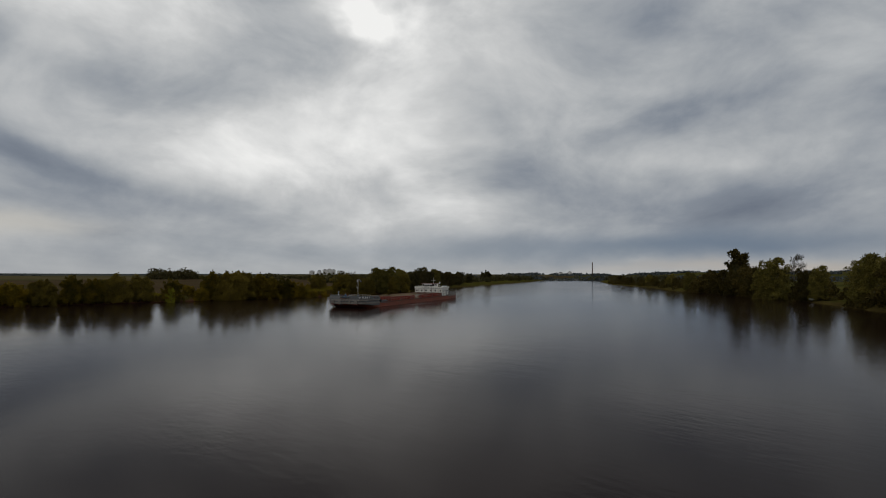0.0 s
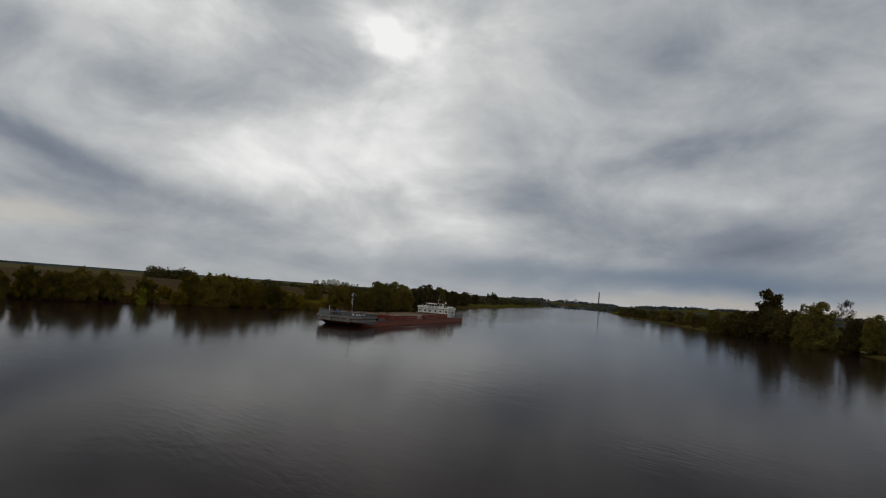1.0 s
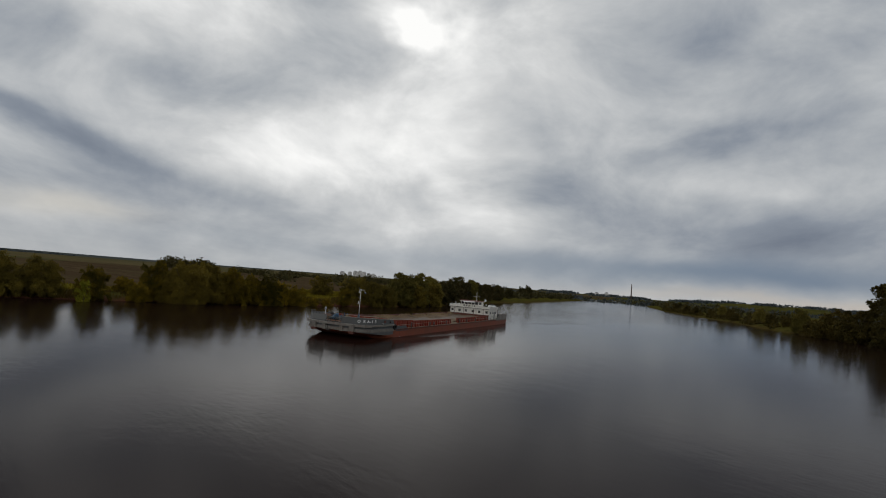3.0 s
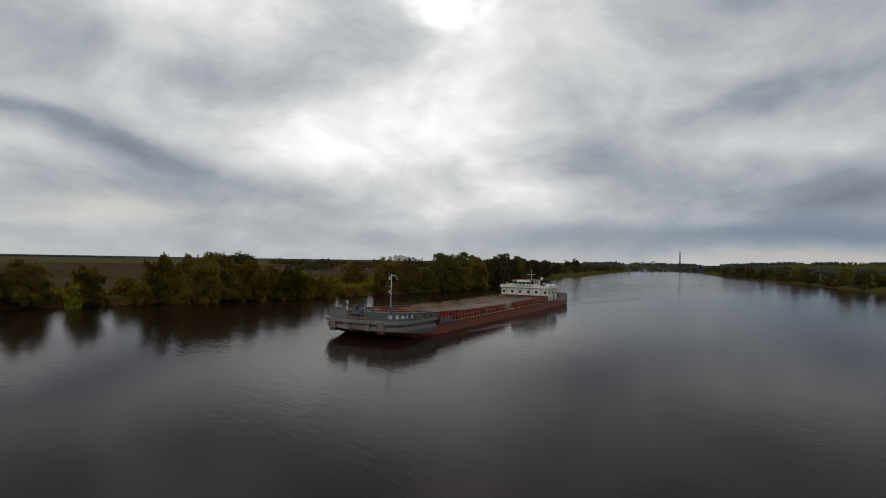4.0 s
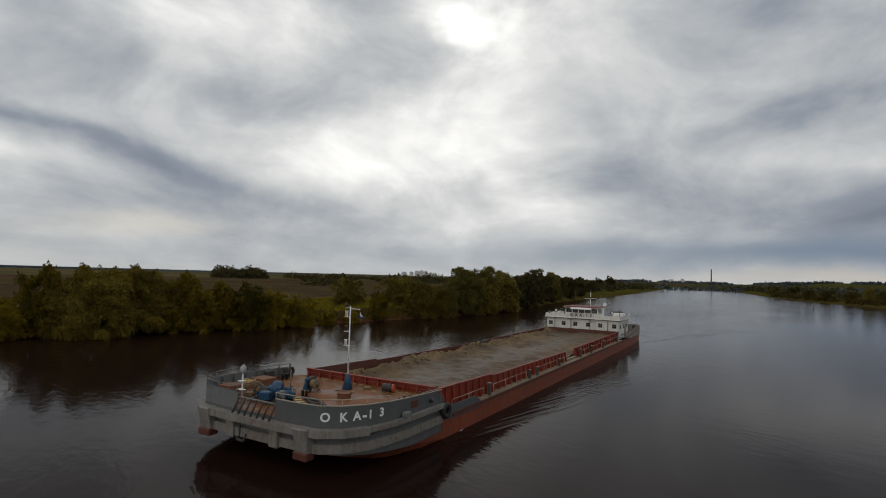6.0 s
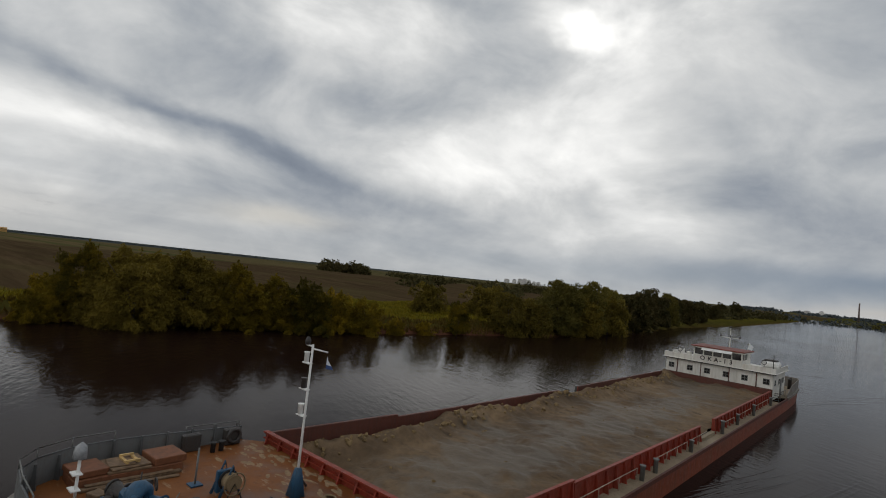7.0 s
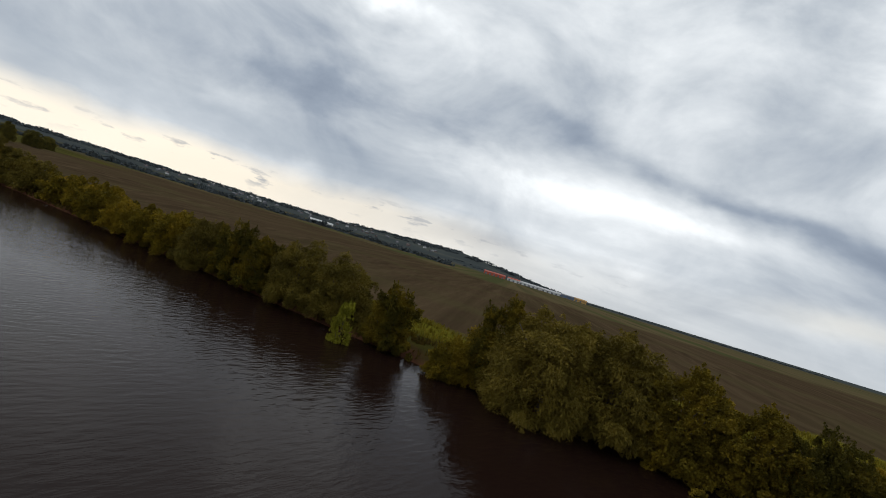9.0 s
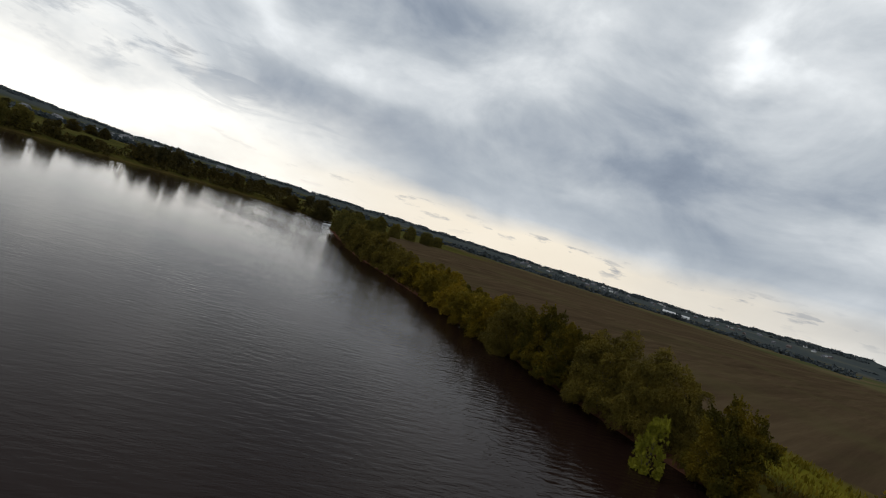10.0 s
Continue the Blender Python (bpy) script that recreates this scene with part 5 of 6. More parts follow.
wheel = part("wheelhouse", box((-2.45, HY - 0.22, HTOP + 0.09), (2.45, 57.2, 5.32), 0.02), WHITE, barge, "white wheelhouse with dark windows and a red roof")
part("roof", box((-2.7, HY - 0.55, 6.16), (2.7, 57.6, 6.28), 0.03), ROOF_RED, wheel, "rust-red flat roof")
part("roof_rim", box((-2.62, HY - 0.42, 6.02), (2.62, 57.5, 6.16), 0.02), WHITE, wheel)
core = box((-2.36, HY - 0.1, 5.32), (2.36, 57.1, 6.04), 0.0)
part("glazing", core, GLASS, wheel, "dark wheelhouse windows")
for x in (-2.38, -1.42, -0.48, 0.48, 1.42, 2.38):
    part("mullion", box((x - 0.06, HY - 0.2, 5.3), (x + 0.06, HY - 0.08, 6.04), 0.0), WHITE, wheel)
for s in (1, -1):
    for y in (HY - 0.05, 54.5, 55.7, 56.9):
        part("mullion", box((s * 2.4 - 0.05, y - 0.07, 5.3), (s * 2.4 + 0.05, y + 0.07, 6.04), 0.0), WHITE, wheel)
    part("side_panel", box((s * 2.4 - 0.04, 55.8, 5.3), (s * 2.4 + 0.04, 56.9, 6.04), 0.0), WHITE, wheel)
awning = bmesh.new()
awning.faces.new([awning.verts.new(p) for p in ((-1.5, HY - 0.50, 6.10), (1.55, HY - 0.50, 6.10), (1.55, HY - 0.95, 5.86), (-1.5, HY - 0.95, 5.86))])
slab(awning, 0.04)
part("awning", awning, PURE_WHITE, wheel, "white sun awning over the windows")
for letter, x in (("O", -1.45), ("K", -0.72), ("A", -0.08), ("-", 0.36), ("1", 0.8), ("3", 1.4)):
    lettering(letter, 0.62, DARK_LETTER, "name_letter", wheel, pose(x, HY - 0.235, 4.96, 90, 0, 0))


def searchlight(at, parent):
    lamp = empty("searchlight")
    lamp.parent = parent
    part("bracket", tube([(0, 0, -0.6), (0, 0, -0.2)], 0.04, 6), GREY_STEEL, lamp)
    part("housing", tube([(0, 0.26, 0), (0, 0.1, 0), (0, -0.12, 0), (0, -0.16, 0)], [0.08, 0.2, 0.25, 0.25], 14), DARK_STEEL, lamp)
    part("glass", tube([(0, -0.155, 0), (0, -0.175, 0)], [0.19, 0.17], 14), LAMP_GLASS, lamp)
    lamp.matrix_basis = pose(*at)
    return lamp


searchlight((-3.9, HY - 0.05, 5.5), house)
searchlight((4.35, HY + 0.6, 5.5), house)
part("horn_box", box((-5.2, HY - 0.1, 5.07), (-4.8, HY + 0.2, 5.35), 0.03), GREY_STEEL, house)
part("roof_box", box((-3.2, HY - 0.15, 4.54), (-2.75, HY + 0.3, 5.4), 0.03), WHITE, house)

mast_aft = part("signal_mast", tube([(0.0, 58.4, 4.5), (0.0, 58.4, 8.5)], [0.07, 0.04], 8), WHITE, barge, "thin white signal mast with a lamp yard")
part("yard", tube([(-1.0, 58.4, 7.35), (1.0, 58.4, 7.35)], 0.035, 6), WHITE, mast_aft)
for x in (-1.0, 0.0, 1.0):
    part("mast_lamp", tube([(x, 58.4, 7.35), (x, 58.4, 7.5), (x, 58.4, 7.62)], [0.05, 0.1, 0.08], 8), DARK_STEEL, mast_aft)
part("mast_lamp", tube([(0, 58.4, 8.45), (0, 58.4, 8.66)], 0.09, 8), DARK_STEEL, mast_aft)
part("aerial", tube([(-1.75, 56.0, 6.2), (-1.75, 56.0, 8.35)], 0.018, 5), DARK_STEEL, barge)
part("aerial_bar", tube([(-2.0, 56.0, 8.3), (-1.5, 56.0, 8.3)], 0.018, 5), DARK_STEEL, barge)
ensign = bmesh.new()
add_tube(ensign, [(1.2, 60.3, 4.5), (1.55, 60.9, 6.9)], 0.025, 5)
part("flag_staff", ensign, WHITE, barge)
flag_bm = bmesh.new()
flag_bm.faces.new([flag_bm.verts.new(p) for p in ((1.45, 60.75, 6.2), (1.55, 60.9, 6.85), (1.95, 61.1, 6.5), (1.8, 61.0, 6.05))])
slab(flag_bm, 0.02)
part("flag", flag_bm, FLAG_WHITE, barge)
tender = bmesh.new()
add_box(tender, (3.3, 58.2, 4.62), (5.0, 60.2, 5.35), 0.2)
part("roof_locker", tender, PURE_WHITE, house, "white rounded locker with a dark cover")
part("locker_cover", box((3.5, 58.4, 5.34), (4.8, 60.0, 5.52), 0.08), DARK_STEEL, house)
part("funnel", tube([(4.6, 57.8, 4.5), (4.6, 57.8, 6.1)], 0.05, 6), DARK_STEEL, house)

# stern: grey bulwark, steps beside the house
STERN = [(6.1, 57.4), (6.08, 61), (6.0, 64), (5.75, 68), (5.5, 69.15), (0, 69.4), (-5.5, 69.15), (-5.75, 68), (-6.0, 64), (-6.08, 61), (-6.1, 57.4)]
part("stern_bulwark", wall_along(STERN, SIDE_Z - 0.25, lambda x, y: 2.15 + 0.85 * min(1, (y - 57.4) / 3.0), 0.06), PALE_GREY, barge, "pale grey stern bulwark")
part("stern_belt", wall_along(out_by(STERN, 0.08), SIDE_Z - 0.1, SIDE_Z + 0.12, 0.14), PALE_GREY, barge)
stern_deck = bmesh.new()
stern_deck.faces.new([stern_deck.verts.new((x, y, SIDE_Z + 0.02)) for x, y in STERN])
slab(stern_deck, 0.05)
part("stern_deck", stern_deck, SIDE_DECK, barge)
for s in (1, -1):
    for k in range(4):
        part("step", box((min(s * 5.4, s * 6.0), 53.6 + 0.28 * k, SIDE_Z + 0.1 + 0.2 * k), (max(s * 5.4, s * 6.0), 53.85 + 0.28 * k, SIDE_Z + 0.14 + 0.2 * k), 0.0), DARK_STEEL, barge)
    guard_rail([(s * 5.95, 53.5, SIDE_Z), (s * 5.95, 57.2, SIDE_Z)], 0.95, barge, PALE_GREY, 1.2)
for x, y in ((5.0, 66.5), (4.9, 68.0), (-4.9, 67.0), (2.0, 68.6)):
    part("mooring_bitt", tube([(x, y, SIDE_Z), (x, y, 2.9), (x, y, 3.0)], [0.16, 0.16, 0.22], 10), DARK_STEEL, barge)
part("stern_winch", box((3.2, 63.5, SIDE_Z), (4.6, 65.2, 3.1), 0.1), DARK_STEEL, barge)

# fore mast with its lamps and pennant
mast = part("fore_mast", tube([(0, 0, DECK_Z + 0.6), (0, 0, 5.5), (0, 0, 8.0)], [0.065, 0.055, 0.05], 10), PURE_WHITE, barge, "white fore mast with three lamp brackets")
foot = bmesh.new()
add_tube(foot, [(0, 0, DECK_Z), (0, 0, DECK_Z + 0.9), (0, 0, DECK_Z + 0.95)], [0.42, 0.17, 0.12], 4)
part("mast_foot", foot, BLUE, mast, "blue pyramid foot of the mast")
for z in (7.35, 6.45, 5.55):
    part("bracket", box((-0.52, -0.12, z - 0.03), (0.0, 0.12, z), 0.0), PURE_WHITE, mast)
    part("mast_lamp", tube([(-0.36, 0, z), (-0.36, 0, z + 0.3), (-0.36, 0, z + 0.36)], [0.11, 0.11, 0.15], 10), DARK_STEEL if z == 6.45 else PURE_WHITE, mast)
part("bracket", box((-0.45, -0.04, 7.92), (0.0, 0.04, 7.96), 0.0), PURE_WHITE, mast)
part("mast_lamp", tube([(-0.4, 0, 7.96), (-0.4, 0, 8.1), (-0.4, 0, 8.22)], [0.12, 0.13, 0.06], 10), DARK_STEEL, mast)
part("gaff", tube([(0, 0, 7.86), (0.85, 0.2, 7.84)], 0.03, 6), PURE_WHITE, mast)
for mat, pts in ((FLAG_WHITE, ((0.85, 0.2, 7.7), (0.93, 0.22, 7.55), (1.12, 0.27, 7.40), (0.85, 0.2, 7.42))), (FLAG_BLUE, ((0.85, 0.2, 7.42), (1.12, 0.27, 7.40), (1.22, 0.29, 7.30), (0.84, 0.2, 7.28)))):
    bm = bmesh.new()
    bm.faces.new([bm.verts.new(p) for p in pts])
    slab(bm, 0.01)
    part("pennant", bm, mat, mast, "small white and blue pennant")
part("stay", tube([(0.05, -0.05, 3.6), (-0.5, 0.9, 2.9)], 0.05, 6), DARK_STEEL, mast)

# things of the fore deck
drum = tagged(new("oil_drum"), "black oil drum with an orange end lying on the fore deck", "drum")
dm = pose(2.45, 0.95, DECK_Z + 0.29, 0, 90, 14)
body = part("body", tube([(0, 0, -0.42), (0, 0, -0.15), (0, 0, -0.14), (0, 0, -0.12), (0, 0, -0.11), (0, 0, 0.14), (0, 0, 0.15), (0, 0, 0.17), (0, 0, 0.18), (0, 0, 0.34)], [0.28, 0.28, 0.295, 0.295, 0.28, 0.28, 0.295, 0.295, 0.28, 0.28], 18), DARK_STEEL, drum)
part("end_band", tube([(0, 0, 0.34), (0, 0, 0.45), (0, 0, 0.46)], [0.285, 0.285, 0.26], 18), ORANGE, drum)
drum.matrix_basis = dm
crate = tagged(new("hatch_box"), "low rust-red steel hatch box on the fore deck", "box")
part("body", box((1.05, -2.35, DECK_Z), (1.85, -1.65, DECK_Z + 0.36), 0.03, 20), RUST_BOX, crate)
part("lid", box((1.0, -2.4, DECK_Z + 0.36), (1.9, -1.6, DECK_Z + 0.41), 0.02, 20), RUST_BOX, crate)

winch = tagged(new("anchor_winch"), "blue anchor winch with drums and chain on the fore deck", "winch")
part("base_frame", box((-1.9, -5.3, DECK_Z), (0.2, -3.7, DECK_Z + 0.22), 0.03), DARK_STEEL, winch)
part("gear_case", ring((-0.75, -4.5, DECK_Z + 0.75), (0.85, 0.5, 0), 0.28, 0.26, 16, 8), BLUE, winch)
part("gear_case", box((-1.35, -4.95, DECK_Z + 0.2), (-0.65, -4.1, DECK_Z + 0.95), 0.12), BLUE, winch)
part("chain_drum", tube([(-1.8, -4.9, DECK_Z + 0.6), (-1.6, -4.8, DECK_Z + 0.6), (-1.35, -4.65, DECK_Z + 0.6), (-1.2, -4.55, DECK_Z + 0.6)], [0.4, 0.25, 0.25, 0.4], 14), DARK_STEEL, winch)
part("rope_drum", tube([(-0.4, -4.2, DECK_Z + 0.65), (-0.1, -4.05, DECK_Z + 0.65), (0.05, -3.98, DECK_Z + 0.65)], [0.2, 0.2, 0.3], 14), BLUE, winch)
part("drum_end", tube([(0.06, -3.97, DECK_Z + 0.65), (0.09, -3.95, DECK_Z + 0.65)], 0.22, 14), CREAM_RAIL, winch, "cream disc on the winch's end")
part("motor", tube([(-0.2, -5.0, DECK_Z + 0.55), (0.45, -4.6, DECK_Z + 0.55)], 0.24, 12), BLUE, winch)
part("brake_wheel", ring((-1.0, -3.85, DECK_Z + 0.95), (0.2, 1, 0.1), 0.22, 0.025, 16, 5), DARK_STEEL, winch)
part("lever", tube([(-1.6, -4.2, DECK_Z + 0.2), (-1.7, -4.1, DECK_Z + 1.2)], 0.025, 5), DARK_STEEL, winch)
part("post", box((0.15, -5.2, DECK_Z), (0.45, -4.9, DECK_Z + 0.85), 0.03), GREY_STEEL, winch)
part("hydraulic_box", box((-1.05, -5.75, DECK_Z + 0.2), (-0.35, -5.2, DECK_Z + 0.75), 0.06, 15), BLUE, winch)
part("cable_drum", tube([(-2.5, -4.7, DECK_Z + 0.45), (-1.95, -4.45, DECK_Z + 0.45)], 0.26, 14), OLD_WOOD, winch, "drum wound with brown cable")
part("drum_flange", tube([(-2.55, -4.72, DECK_Z + 0.45), (-2.48, -4.69, DECK_Z + 0.45)], 0.34, 14), DARK_STEEL, winch)
part("drum_flange", tube([(-1.96, -4.45, DECK_Z + 0.45), (-1.89, -4.42, DECK_Z + 0.45)], 0.34, 14), DARK_STEEL, winch)
part("oil_pipe", tube([(-0.3, -5.3, DECK_Z + 0.5), (0.1, -5.5, DECK_Z + 0.75), (0.5, -5.2, DECK_Z + 0.35), (0.6, -4.6, DECK_Z + 0.1)], 0.035, 6), DARK_STEEL, winch)
part("lever", tube([(-0.5, -5.3, DECK_Z + 0.7), (-0.6, -5.45, DECK_Z + 1.25)], 0.025, 5), DARK_STEEL, winch)
part("gear_cover", box((0.05, -4.55, DECK_Z + 0.2), (0.5, -4.1, DECK_Z + 0.7), 0.08, 30), BLUE, winch)
for x, y, z, r in ((-1.15, -4.1, 0.95, 0.16), (-0.35, -4.75, 0.85, 0.13), (-1.45, -5.2, 0.5, 0.18), (0.35, -4.85, 0.5, 0.12)):
    part("bearing", tube([(x - 0.1, y - 0.06, DECK_Z + z), (x + 0.12, y + 0.07, DECK_Z + z)], r, 12), DARK_STEEL if r > 0.15 else BLUE, winch)
for x0, y0, x1, y1 in ((-1.9, -5.3, -1.9, -3.7), (0.1, -5.3, 0.1, -3.7)):
    part("side_plate", box((x0 - 0.05, y0, DECK_Z), (x1 + 0.05, y1, DECK_Z + 0.5), 0.02), BLUE, winch)
part("tool_box", box((-2.9, -5.4, DECK_Z), (-2.3, -4.9, DECK_Z + 0.4), 0.03, 20), OLD_WOOD, winch)
part("lever", tube([(0.0, -3.8, DECK_Z + 0.3), (0.25, -3.55, DECK_Z + 1.0)], 0.02, 5), GREY_STEEL, winch)
chain = bmesh.new()
for k in range(14):
    f = k / 13
    c = Vector((-1.5 - 0.5 * f, -4.9 - 1.7 * f, DECK_Z + 0.55 * (1 - f) ** 2 + 0.06))
    add_box(chain, c - Vector((0.05, 0.07, 0.03)), c + Vector((0.05, 0.07, 0.03)), 0.015, 30 + 60 * (k % 2))
part("chain", chain, GREY_STEEL, winch)

reel = tagged(new("hose_reel"), "blue reel stand with coiled tan rope on the fore deck", "reel")
for x in (-1.45, -0.75):
    part("side_frame", tube([(x, -2.35, DECK_Z), (x + 0.05, -1.9, DECK_Z + 1.25), (x, -1.45, DECK_Z)], 0.07, 5), BLUE, reel)
part("panel", box((-1.42, -2.25, DECK_Z + 0.05), (-1.2, -1.6, DECK_Z + 0.95), 0.03), BLUE, reel)
part("flange", tube([(-1.0, -1.9, DECK_Z + 0.62), (-0.96, -1.9, DECK_Z + 0.62)], 0.42, 18), RUBBER, reel)
part("coil", tube([(-0.95, -1.9, DECK_Z + 0.62), (-0.45, -1.9, DECK_Z + 0.62)], 0.33, 16), ROPE, reel)
part("flange", ring((-0.42, -1.9, DECK_Z + 0.62), (1, 0, 0), 0.45, 0.03, 18, 5), ROPE, reel)
part("stand", tube([(-0.4, -2.25, DECK_Z), (-0.42, -1.9, DECK_Z + 0.62), (-0.4, -1.55, DECK_Z)], 0.03, 5), DARK_STEEL, reel)
bitts = tagged(new("double_bitts"), "short black double mooring bitts on the fore deck", "bollard")
for x in (-0.55, -0.2):
    part("post", tube([(x, -3.1, DECK_Z), (x, -3.1, DECK_Z + 0.4), (x, -3.1, DECK_Z + 0.46)], [0.1, 0.1, 0.15], 8), DARK_STEEL, bitts)
part("plate", box((-0.75, -3.28, DECK_Z), (0.0, -2.92, DECK_Z + 0.05)), DARK_STEEL, bitts)

stack = tagged(new("board_stack"), "stack of rusty hatch boards and bare planks on the fore deck", "stack")
for lo, hi, mat, turn in (((-5.15, -5.5, 0.0), (-4.0, -2.1, 0.30), RUST_BOX, 0), ((-5.2, -5.5, 0.32), (-4.1, -4.5, 0.52), RUST_BOX, 5), ((-5.2, -3.1, 0.31), (-4.05, -2.0, 0.56), RUST_BOX, 3),
                          ((-5.1, -4.5, 0.30), (-4.0, -3.15, 0.38), OLD_WOOD, -3), ((-5.2, -4.45, 0.385), (-4.05, -3.2, 0.45), OLD_WOOD, 4), ((-5.0, -4.4, 0.455), (-4.2, -3.6, 0.50), OLD_WOOD, -8),
                          ((-3.98, -5.4, 0.0), (-3.78, -2.2, 0.10), OLD_WOOD, 2), ((-3.96, -5.2, 0.105), (-3.80, -2.5, 0.17), OLD_WOOD, -1), ((-3.75, -4.9, 0.0), (-3.58, -2.4, 0.07), OLD_WOOD, -4)):
    part("board", box((lo[0], lo[1], DECK_Z + lo[2]), (hi[0], hi[1], DECK_Z + hi[2]), 0.02, turn), mat, stack)
for y in (-3.95, -3.6):
    part("slat", box((-4.95, y, DECK_Z + 0.50), (-4.2, y + 0.09, DECK_Z + 0.56)), WOOD, stack)
for x in (-4.95, -4.3):
    part("slat", box((x, -3.95, DECK_Z + 0.56), (x + 0.09, -3.5, DECK_Z + 0.61)), WOOD, stack)

gang = tagged(new("gangplank"), "pale wooden gangplank with dark cleats lying on the fore deck", "plank")
g0, g1 = Vector((-0.55, -3.95, DECK_Z + 0.22)), Vector((3.3, -6.2, DECK_Z + 0.12))
along = (g1 - g0)
turn = math.degrees(math.atan2(along.y, along.x))
half = along.length / 2
for off in (-0.10, 0.10):
    ob = part("plank", box((-half, off - 0.09, -0.03), (half, off + 0.09, 0.03), 0.01), WOOD, gang)
for k in range(9):
    x = -half + 0.2 + k * (2 * half - 0.4) / 8
    part("cleat", box((x - 0.03, -0.23, 0.03), (x + 0.03, 0.23, 0.06)), OLD_WOOD, gang)
gang.matrix_basis = pose(*((g0 + g1) / 2), 0, 0, turn)
ladder = tagged(new("steel_ladder"), "dark steel ladder lying flat on the fore deck", "ladder")
for off in (-0.24, 0.24):
    part("rail", box((-2.0, off - 0.04, 0.0), (2.0, off + 0.04, 0.10)), DARK_STEEL, ladder)
for k in range(10):
    part("rung", box((-1.76 + 0.39 * k, -0.42, 0.02), (-1.69 + 0.39 * k, 0.42, 0.08)), DARK_STEEL, ladder)
ladder.matrix_basis = pose(1.75, -4.35, DECK_Z + 0.02, 0, 0, -31)

bow_light = tagged(new("bow_light_post"), "white post with a hooded lamp at the bow", "lamp")
part("post", tube([(-2.3, -5.7, DECK_Z), (-2.3, -5.7, 4.6)], 0.055, 8), PURE_WHITE, bow_light)
part("shelf", box((-2.55, -5.9, 4.1), (-2.1, -5.6, 4.14)), PURE_WHITE, bow_light)
part("shelf", box((-2.6, -5.9, 3.55), (-2.1, -5.6, 3.59)), PURE_WHITE, bow_light)
part("hood", tube([(-2.3, -5.7, 4.6), (-2.3, -5.7, 4.64), (-2.3, -5.7, 5.02), (-2.26, -5.7, 5.2)], [0.10, 0.24, 0.20, 0.03], 7), HOOD, bow_light, "pale translucent lamp hood")
pole = tagged(new("vent_pole"), "thin blue-grey pole standing on the fore deck", "pole")
part("pole", tube([(-2.2, -2.2, DECK_Z), (-2.2, -2.2, DECK_Z + 1.25)], 0.035, 6), GREY_STEEL, pole)
part("foot", box((-2.4, -2.4, DECK_Z), (-2.0, -2.0, DECK_Z + 0.05)), BLUE, pole)
for x, y, label in ((-5.75, -1.1, "rope store frame"), (-5.75, 0.6, "round fairlead frame")):
    part("fairlead", box((x - 0.16, y - 0.34, DECK_Z), (x + 0.16, y + 0.34, DECK_Z + 0.66), 0.04), DARK_STEEL, barge)
part("fairlead", ring((-5.55, 0.6, DECK_Z + 0.4), (1, 0, 0), 0.26, 0.07), DARK_STEEL, barge)
for y in (-0.45, -0.1):
    part("mooring_bitt", tube([(-5.2, y, DECK_Z), (-5.2, y, DECK_Z + 0.34), (-5.2, y, DECK_Z + 0.4)], [0.1, 0.1, 0.15], 8), RUBBER, barge)
for x, y in ((5.3, -3.9), (4.9, -0.9)):
    part("mooring_bitt", tube([(x, y, DECK_Z), (x, y, DECK_Z + 0.35), (x, y, DECK_Z + 0.42)], [0.08, 0.08, 0.13], 8), DARK_STEEL, barge)
ropes = tagged(new("deck_rope"), "loose dark mooring rope lying across the fore deck", "rope")
part("strand", tube([(-2.0 + 0.25 * k, -5.6 + 0.35 * math.sin(k * 0.9) + 0.05 * k, DECK_Z + 0.03) for k in range(16)], 0.03, 5), DARK_STEEL, ropes)
part("strand", tube([(-0.3 + 0.2 * k, -0.75 + 0.05 * math.sin(k), DECK_Z + 0.03) for k in range(8)], 0.025, 5), DARK_STEEL, ropes)
coil_bm = ring((0.95, 0.75, DECK_Z + 0.05), (0, 0, 1), 0.3, 0.04, 18, 6)
rope_coil = tagged(new("rope_coil"), "small coil of rope beside the red coaming", "rope")
part("coil", coil_bm, ROPE, rope_coil)
part("coil", ring((0.95, 0.75, DECK_Z + 0.13), (0, 0.1, 1), 0.26, 0.04, 18, 6), ROPE, rope_coil)
spill_rng = np.random.default_rng(3)
spill = bmesh.new()
for _ in range(130):
    x, y = spill_rng.uniform(-5.2, 5), 1.7 - abs(spill_rng.normal(0, 0.9))
    r = spill_rng.uniform(0.03, 0.17)
    made = bmesh.ops.create_icosphere(spill, subdivisions=1, radius=r, matrix=Matrix.Translation((x, y, DECK_Z)) @ Matrix.Rotation(spill_rng.uniform(-0.7, 0.4), 4, "Z") @ Matrix.Diagonal((2.2, 0.8, 0.07, 1)))
spill_mesh = bpy.data.meshes.new("spilt_sand")
spill.to_mesh(spill_mesh)
spill.free()
spill_mesh.materials.append(PALE_SAND)
tagged(new("spilt_sand", spill_mesh), "thin patches of spilt sand on the fore deck", "sand", kind="stuff")

